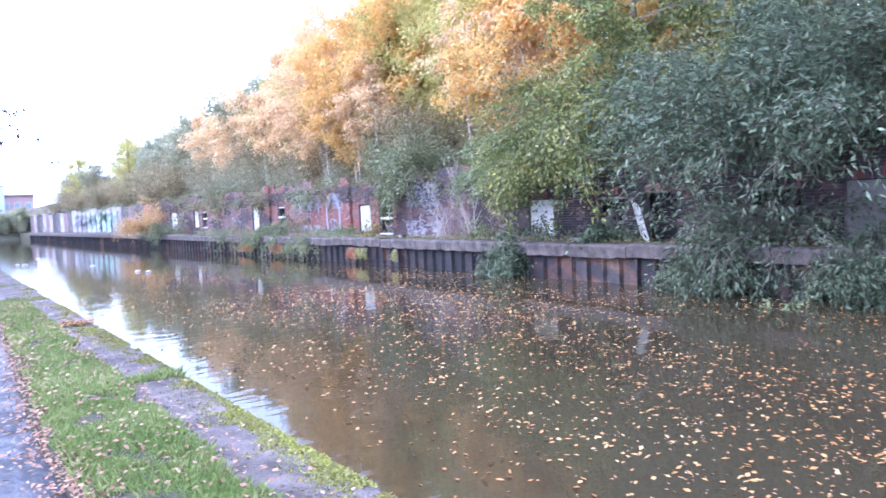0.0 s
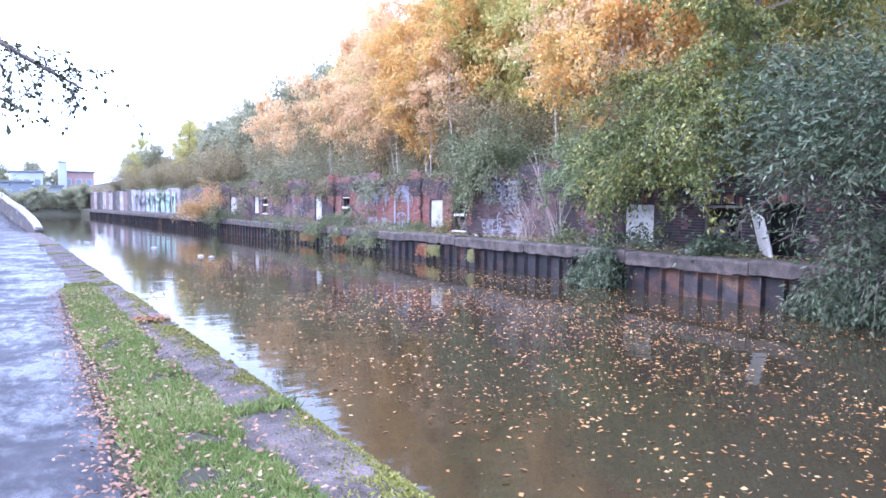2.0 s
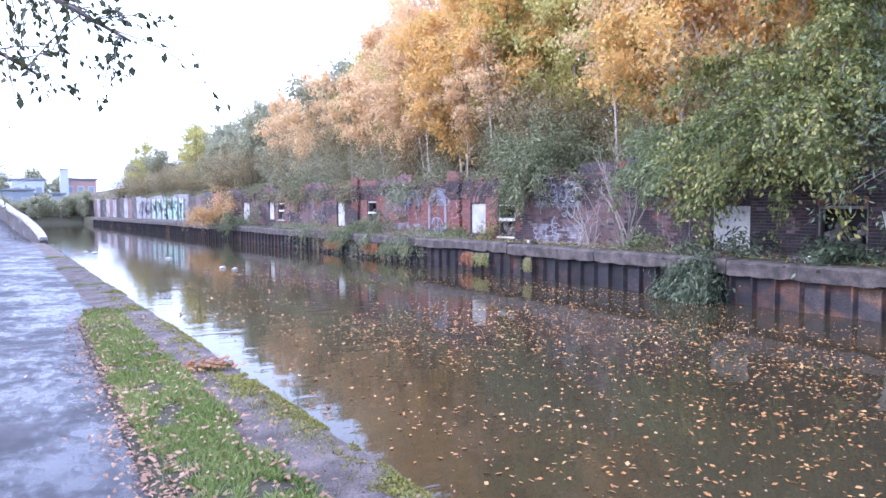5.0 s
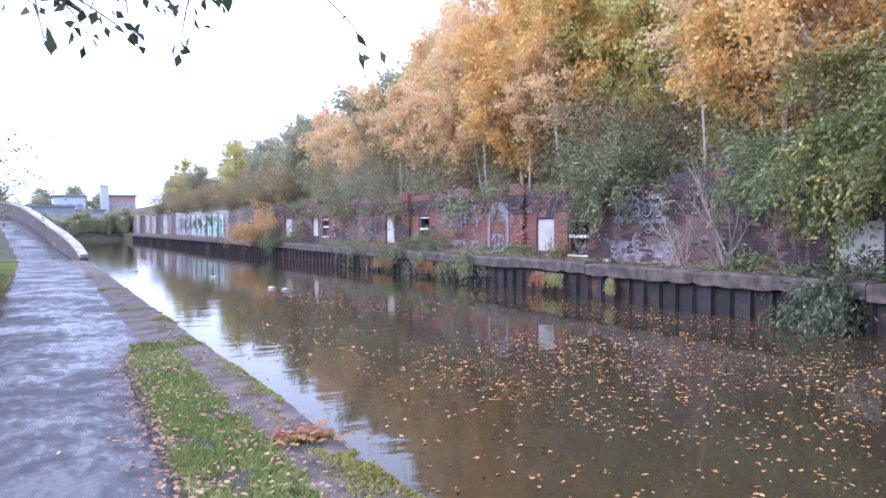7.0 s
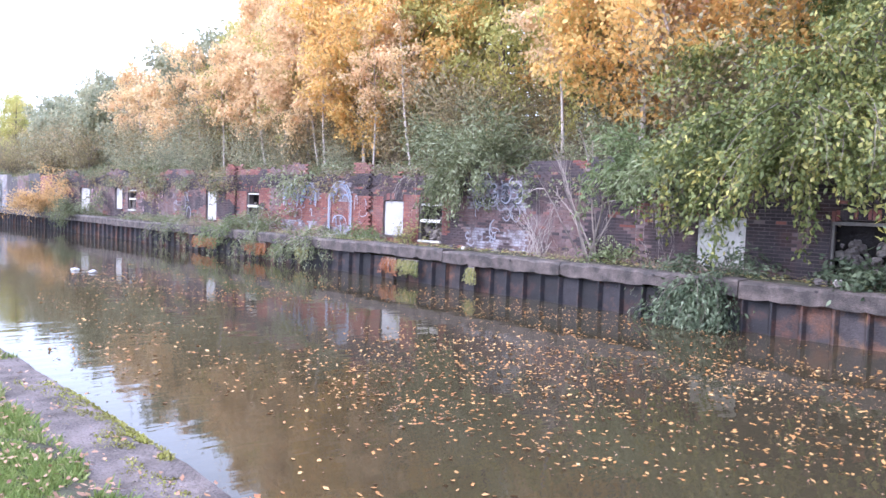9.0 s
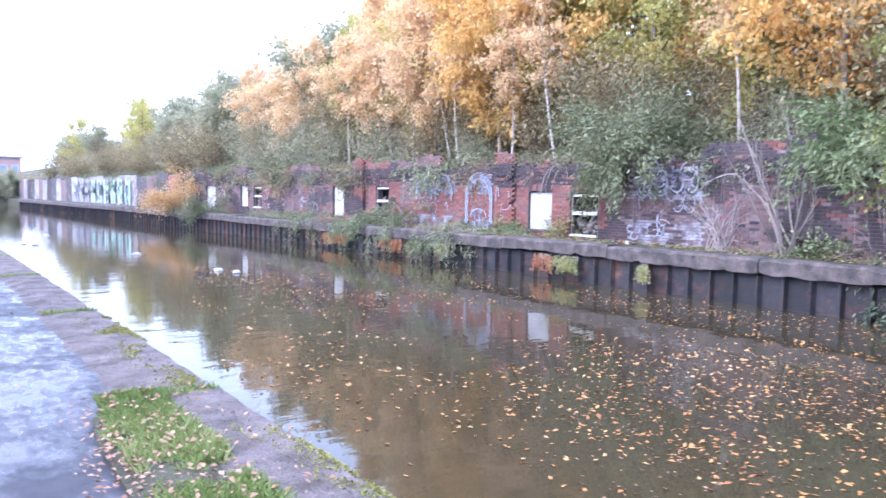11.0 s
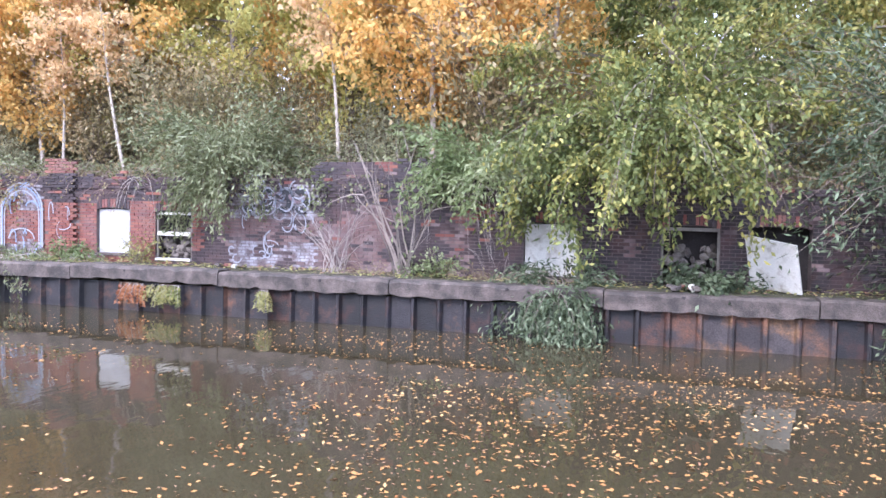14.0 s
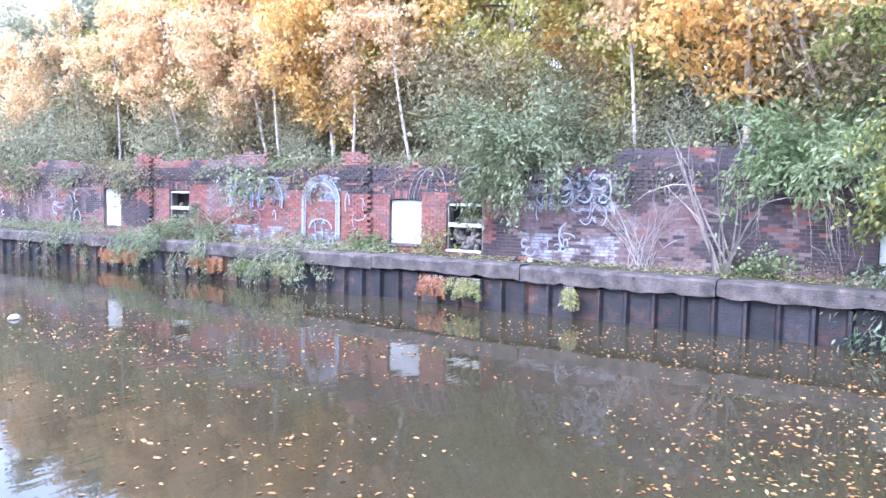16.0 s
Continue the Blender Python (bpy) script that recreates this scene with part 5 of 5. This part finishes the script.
graffiti(30.8, FRONT + 0.001, [(loop_pts(30.78, 1.72, 0.5, 0.5, 165, 15), 0.20), (loop_pts(32.75, 1.78, 0.36, 0.42, 160, 20), 0.18), (loop_pts(33.95, 1.78, 0.36, 0.42, 160, 20), 0.18)], "pale blue sprayed bands under painted arches", GRAF_PALE)
graffiti(30.8, FRONT, [(arch, 0.045), ([(a * 0.84 + 30.78 * 0.16, b * 0.92) for a, b in arch], 0.03), (loop_pts(30.78, 0.95, 0.42, 0.28, 0, 180), 0.035)], "white spray-painted outline round a brick arch", GRAF_WHITE)
graffiti(30.9, FRONT - 0.001, [([(a * 0.93 + 30.78 * 0.07, b * 0.965) for a, b in arch], 0.035)] + scribble(5, 30.4, 31.2, 1.8, 2.2, 5, 0.03) + scribble(6, 30.4, 31.2, 0.7, 1.0, 4, 0.03), "blue spray-painted outline and loops inside the arch", GRAF_BLUE)
graffiti(33.3, FRONT, [(loop_pts(c, 1.72, 0.5, 0.66, 200, -20), 0.05) for c in (32.75, 33.95)] + scribble(7, 32.2, 34.5, 0.8, 1.5, 5, 0.028), "white bubble-shaped spray-paint lettering on brick", GRAF_WHITE)
graffiti(33.3, FRONT - 0.001, [(loop_pts(c, 1.72, 0.42, 0.56, 200, -20), 0.035) for c in (32.75, 33.95)] + scribble(8, 32.3, 34.4, 1.5, 2.1, 7, 0.025), "blue outlines inside bubble lettering", GRAF_BLUE)
TAG = GX - 0.048
graffiti(23.2, TAG + 0.003, [(loop_pts(c, 2.08, 0.13, 0.24, 40, 320), 0.13) for c in (22.65, 23.08, 23.55, 24.0)], "black shadow strokes behind a sprayed tag", GRAF_BLACK)
graffiti(23.2, TAG + 0.001, [(loop_pts(c, 2.1, 0.17, 0.27, 60, 290), 0.045) for c in (22.6, 23.02, 23.5, 23.95)] + scribble(9, 22.5, 24.2, 1.8, 2.4, 15, 0.03), "white spray-painted tag across dark brick", GRAF_WHITE)
graffiti(23.3, TAG, scribble(19, 22.6, 24.1, 1.9, 2.35, 7, 0.05), "pale blue spray-painted fill in a tag", GRAF_PALE)
graffiti(23.2, GX - 0.001, scribble(10, 22.4, 24.2, 1.5, 1.85, 9, 0.024) + scribble(11, 23.3, 24.5, 0.6, 1.2, 9, 0.03), "white spray-painted loops on worn brick", GRAF_WHITE)
graffiti(28.9, GX - 0.095, scribble(12, 29.1, 29.8, 1.1, 1.7, 5, 0.022), "faint white scrawl on a brick pier", GRAF_WHITE)
graffiti(27.9, WALL_X + 0.074, scribble(13, 27.55, 28.2, 0.8, 1.35, 12, 0.02), "thin dark pen scrawl on a white board", mat("grey_pen", (0.38, 0.38, 0.39), 0.7))
for k, (y0, y1) in enumerate(((42, 44), (45, 47.5), (51.5, 54))):
    graffiti((y0 + y1) / 2, GX + bend((y0 + y1) / 2) - 0.05, scribble(14 + k, y0, y1, 0.9, 1.9, 8, 0.03), "faded pale spray-paint on red brick", GRAF_PINK if k else GRAF_WHITE)

# far wall with large painted letters
far = tagged(empty("wall_far_end", 14, 90, 0.4), "distant rendered canal wall covered in faded paint", "wall", kind="structure")
for i in range(27):
    y = 60.8 + 2.4 * i
    y1 = y + 2.4
    x = WALL_X + 0.1 + bend(y)
    bm = box_bm(0, 0.3, 0, 2.405, -0.1, 2.35 + 0.12 * math.sin(i * 1.7), 0.02)
    m = (BRICK, PARAPET, BRICK_PALE, PARAPET, BRICK_DARK)[i % 5]
    if y > 92:
        m = (FADED, PARAPET, BRICK_DARK, FADED, BRICK_PALE)[i % 5]
    elif 70 < y < 92:
        m = FADED
    o = part("panel", bm, m, far)
    o.matrix_parent_inverse = far.matrix_world.inverted()
    o.matrix_basis = pose(x, y, 0.4, 0, 0, 1.9)
for k in range(9):
    y = 71.5 + k * 2.15
    x = WALL_X + bend(y) - 0.06
    st = scribble(100 + k, y, y + 1.5, 1.0, 2.2, 9, 0.28) + [([(y + 0.3, 0.6), (y + 0.3, 2.5)], 0.35), ([(y + 1.1, 0.6), (y + 1.2, 2.5)], 0.35)]
    graffiti(y + 1, x, st, "tall mint-green and white painted block letter", GRAF_MINT if k < 6 else GRAF_WHITE)

# ---- side bridge with its white-coped parapet ----
PAR = [(2.12, 44.5, 0.30, 0.0), (2.02, 45.6, 0.58, 0.0), (1.86, 47.3, 0.86, 0.1), (1.55, 50.4, 1.25, 0.28), (1.12, 54.1, 1.61, 0.5), (0.60, 58.4, 2.14, 1.0), (-0.10, 63.3, 2.75, 1.55), (-0.90, 68.8, 3.24, 1.85), (-1.85, 74.4, 3.42, 1.95), (-2.95, 80.0, 3.36, 1.95)]
bridge = tagged(empty("bridge_parapet", 1.5, 50, 0), "curved dark brick bridge parapet with white-painted coping", "parapet", kind="structure")


def sweep(points, half, lo_of, hi_of, bev):
    bm = bmesh.new()
    rows = []
    for i, p in enumerate(points):
        a, b = Vector(points[max(i - 1, 0)][:2]), Vector(points[min(i + 1, len(points) - 1)][:2])
        d = (b - a).normalized()
        nx, ny = d.y, -d.x
        lo, hi = lo_of(p), hi_of(p)
        ring = [(-half, lo), (-half, hi - bev), (-half + bev, hi), (half - bev, hi), (half, hi - bev), (half, lo)]
        rows.append([bm.verts.new((p[0] + nx * s, p[1] + ny * s, z)) for s, z in ring])
    for p, q in zip(rows[:-1], rows[1:]):
        for k in range(6):
            bm.faces.new((p[k], p[(k + 1) % 6], q[(k + 1) % 6], q[k]))
    bm.faces.new(rows[0])
    bm.faces.new(rows[-1])
    bmesh.ops.recalc_face_normals(bm, faces=bm.faces)
    return bm


fine = []
for a, b in zip(PAR[:-1], PAR[1:]):
    fine += [tuple(a[k] + (b[k] - a[k]) * i / 4 for k in range(4)) for i in range(4)]
fine.append(PAR[-1])
o = part("masonry", sweep(fine, 0.17, lambda p: -0.6, lambda p: p[2] - 0.13, 0.01), PARAPET, bridge)
o.matrix_parent_inverse = bridge.matrix_world.inverted()
o = part("coping", sweep(fine, 0.19, lambda p: p[2] - 0.128, lambda p: p[2] + 0.02, 0.04), WALL_WHITE, bridge, "white-painted worn coping")
o.matrix_parent_inverse = bridge.matrix_world.inverted()

# ---- bushes left of the towpath and the overhanging tree ----
lb = make_shrub(-2.35, 26.0, 0.1, "tall half-bare bush beside the towpath", BARK, HEDGE, group="towpath bushes", seed=90, stems=110, length=3.7, spread=0.42, leaves=7500, leaf_len=0.075, leaf_w=0.045, rise=2.0, fall=0.8, clump=0.07, thick=0.02)
for x, y, s in ((-3.0, 17.5, 0.72), (-3.0, 20.5, 0.85), (-2.6, 23.5, 0.95), (-2.3, 28.5, 0.95), (-2.9, 32.3, 1.0), (-3.4, 30.5, 1.0), (-2.9, 34.5, 0.8), (-4.6, 24, 1.1), (-3.9, 21.0, 0.9), (-4.5, 17.0, 0.8)):
    again(lb, x, y, 0.1 + path_rise(y) * 0.9, y * 40, s)
bracken = make_shrub(-2.2, 22.4, 0.1, "tangle of brown dead bracken under the towpath bushes", PALE_STEM, FERN_RUST, group="dead bracken", seed=93, stems=40, length=1.2, spread=0.75, leaves=1500, leaf_len=0.09, leaf_w=0.03, rise=1.0, fall=1.8, clump=0.09, thick=0.008)
for x, y, s in ((-2.6, 20.6, 0.9), (-2.0, 24.4, 1.0), (-2.8, 18.6, 0.9), (-1.9, 26.4, 0.9), (-3.1, 22.4, 1.1)):
    again(bracken, x, y, 0.1 + path_rise(y) * 0.9, y * 70, s)
def overhang():
    """A tree beside the path whose bough reaches across above head height, twigs hanging from it."""
    r = np.random.default_rng(91)
    verts, faces, tw = [], [], []
    trunk = [Vector((-5.2, 12.6, -0.2)), Vector((-5.1, 12.5, 1.5)), Vector((-4.8, 12.3, 3.0)), Vector((-4.4, 12.0, 4.4)), Vector((-4.2, 11.9, 6.0)), Vector((-4.1, 11.8, 7.5))]
    tube(trunk, [0.17, 0.15, 0.13, 0.10, 0.06, 0.02], 8, verts, faces)
    boughs = [[trunk[2], Vector((-3.6, 12.0, 3.7)), Vector((-2.4, 11.6, 3.9)), Vector((-1.2, 11.3, 3.5)), Vector((-0.2, 11.2, 2.95)), Vector((0.3, 11.1, 2.65))],
              [trunk[3], Vector((-3.2, 11.2, 4.5)), Vector((-2.0, 10.6, 4.2)), Vector((-1.0, 10.4, 3.5)), Vector((-0.6, 10.3, 2.9))],
              [trunk[3], Vector((-3.0, 11.6, 4.6)), Vector((-1.6, 11.2, 4.2)), Vector((-0.4, 10.9, 3.6)), Vector((0.4, 10.7, 3.1)), Vector((0.85, 10.6, 2.85))],
              [trunk[2], Vector((-3.4, 11.4, 3.6)), Vector((-2.2, 10.6, 3.5)), Vector((-1.2, 10.0, 3.2)), Vector((-0.5, 9.7, 2.85))],
              [trunk[3], Vector((-3.2, 12.3, 5.0)), Vector((-1.8, 12.6, 4.7)), Vector((-0.6, 12.6, 4.1)), Vector((0.3, 12.4, 3.5))],
              [trunk[4], Vector((-3.2, 10.8, 6.2)), Vector((-2.0, 9.8, 5.6)), Vector((-1.0, 9.2, 4.6))]]
    for b in boughs:
        tube(b, [0.05 * (1 - 0.17 * i) + 0.004 for i in range(len(b))], 5, verts, faces)
        for i in range(1, len(b)):
            for _ in range(9):
                p = b[i - 1].lerp(b[i], r.uniform(0.2, 1))
                t = arc(p, (r.normal(0.3, 0.5), r.normal(0, 0.6), r.normal(0.0, 0.3)), r.uniform(0.4, 1.0), -1.1, 5, r, 0.12)
                t = [q for q in t if q.z > 2.38]
                if len(t) > 2:
                    tube(t, [0.007 * (1 - 0.15 * k) for k in range(len(t))], 3, verts, faces)
                    tw.append(t)
    segs = np.array([(a, c) for t in tw for a, c in zip(t[:-1], t[1:])])
    n = 3600
    pick = r.integers(0, len(segs), n)
    c = segs[pick, 0] + (segs[pick, 1] - segs[pick, 0]) * r.uniform(0, 1, (n, 1)) + r.normal(0, 0.03, (n, 3))
    c[:, 2] = np.maximum(c[:, 2], 2.42)
    al = unit(segs[pick, 1] - segs[pick, 0]) + r.normal(0, 0.7, (n, 3)) + [0, 0, -0.5]
    q = leaf_quads(c, al, 0.065, 0.042, r)
    ob = tagged(empty("tree", -5.2, 12.6, 0), "slim tree whose leafy bough hangs over the towpath", "tree")
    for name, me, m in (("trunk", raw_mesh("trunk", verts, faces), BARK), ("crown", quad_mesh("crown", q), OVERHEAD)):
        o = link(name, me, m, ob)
        o.matrix_parent_inverse = ob.matrix_world.inverted()


overhang()

# ---- distant works beyond the canal bend ----
def building(x0, x1, y0, y1, z1, label, wallm, roofm, windows):
    ob = tagged(empty("factory", (x0 + x1) / 2, y0, 0), label, "building")

    def add(name, bm, m):
        o = part(name, bm, m, ob)
        o.matrix_parent_inverse = ob.matrix_world.inverted()
    add("wall", box_bm(x0, x1, y0, y1, -0.5, z1, 0.02), wallm)
    add("roof", box_bm(x0 - 0.3, x1 + 0.3, y0 - 0.3, y1 + 0.3, z1 + 0.01, z1 + 0.35, 0.05), roofm)
    for k in range(windows):
        c = x0 + (x1 - x0) * (k + 0.5) / windows
        add("window", box_bm(c - 0.55, c + 0.55, y0 - 0.06, y0 - 0.005, z1 - 2.45, z1 - 1.15, 0.02), FACTORY_GREY)
        w = ob.children[-1]
        p = part("pane", box_bm(c - 0.46, c + 0.46, y0 - 0.075, y0 - 0.062, z1 - 2.36, z1 - 1.24), FACTORY_TEAL, w, "dull grey glass pane")


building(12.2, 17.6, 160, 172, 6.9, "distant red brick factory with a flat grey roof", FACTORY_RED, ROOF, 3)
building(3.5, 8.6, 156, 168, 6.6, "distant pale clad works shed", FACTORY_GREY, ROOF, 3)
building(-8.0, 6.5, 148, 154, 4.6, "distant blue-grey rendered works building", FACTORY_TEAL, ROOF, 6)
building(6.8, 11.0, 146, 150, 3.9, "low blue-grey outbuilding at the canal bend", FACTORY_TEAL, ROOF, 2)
ob = tagged(empty("chimney_stack", 12.0, 158.5, 0), "white square flue stack beside the factory", "chimney")
part("shaft", box_bm(-0.7, 0.7, -0.5, 0.5, 0, 8.7, 0.05), FACTORY_GREY, ob)
part("cap", box_bm(-0.8, 0.8, -0.6, 0.6, 8.71, 8.95, 0.04), WHITE_BOARD, ob)
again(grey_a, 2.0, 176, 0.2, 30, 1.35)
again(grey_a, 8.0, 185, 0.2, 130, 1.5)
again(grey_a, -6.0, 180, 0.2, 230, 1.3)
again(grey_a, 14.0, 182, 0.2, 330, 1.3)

# ---- small things ----
slumped = tagged(empty("window_board", 15.5, 12.9, 0.5), "slumped off-white board leaning out of a dark opening", "board")
bm = box_bm(-0.018, 0.018, -1.06, 0.0, 0.0, 1.05, 0.006)
for v in bm.verts:
    v.co.z += 0.16 * v.co.y * (1.0 if v.co.z > 0.5 else 0.35) + (0.056 if v.co.z > 0.5 else 0.06)
part("panel", bm, WHITE_WOOD, slumped)
part("batten", box_bm(0.019, 0.05, -1.0, -0.05, 0.2, 0.27, 0.004), OLD_WOOD, slumped, "bare wooden batten")
slumped.matrix_world = pose(15.5, 12.9, 0.49, 0, -14, -42)


def debris(x, y, label, seed):
    r = np.random.default_rng(seed)
    bm = bmesh.new()
    bmesh.ops.create_icosphere(bm, subdivisions=2, radius=0.13)
    for v in bm.verts:
        v.co = Vector((v.co.x * 1.3, v.co.y * 0.8, v.co.z * 0.45)) + Vector(r.normal(0, 0.008, 3))
    me = bpy.data.meshes.new("litter")
    bm.to_mesh(me)
    bm.free()
    ob = link("floating_litter", me, WHITE_BOARD)
    ob.matrix_world = pose(x, y, WATER_Z + 0.02, 0, 0, seed * 50)
    tagged(ob, label, "litter", "litter on the water")


for i, (x, y) in enumerate(((7.2, 30.7), (7.0, 31.5), (6.4, 37.7), (4.2, 43.6), (3.9, 44.3), (5.5, 50.0))):
    debris(x, y, "crumpled pale plastic litter floating on the canal", i + 1)


def rubble_heap(x, y, z, n, label, seed):
    r = np.random.default_rng(seed)
    ob = tagged(empty("rubble_heap", x, y, z), label, "rubble")
    for _ in range(n):
        bm = box_bm(-0.1, 0.1, -0.055, 0.055, -0.035, 0.035, 0.01)
        for v in bm.verts:
            v.co += Vector(r.normal(0, 0.006, 3))
        o = part("stone", bm, (STONE, BRICK, WHITE_WOOD)[r.integers(0, 3)], ob)
        o.matrix_basis = pose(r.normal(0, 0.12), r.normal(0, 0.3), 0.04 + r.uniform(0, 0.04), r.uniform(-20, 20), r.uniform(-20, 20), r.uniform(0, 180))


rubble_heap(14.45, 13.9, 0.49, 9, "loose bricks and pale rubble lying on the quay ledge", 3)
rubble_heap(14.9, 24.1, 0.48, 5, "a few loose bricks lying on the mossy ledge", 4)
rubble_heap(14.7, 31.2, 0.48, 5, "a few loose bricks among weeds on the ledge", 5)
make_shrub(12.42, 7.36, WATER_Z, "clump of green weed floating on the canal", BARK, BRIGHT, seed=95, stems=14, length=0.45, spread=1.0, leaves=260, leaf_len=0.09, leaf_w=0.04, rise=0.4, fall=0.5, clump=0.05, thick=0.006)
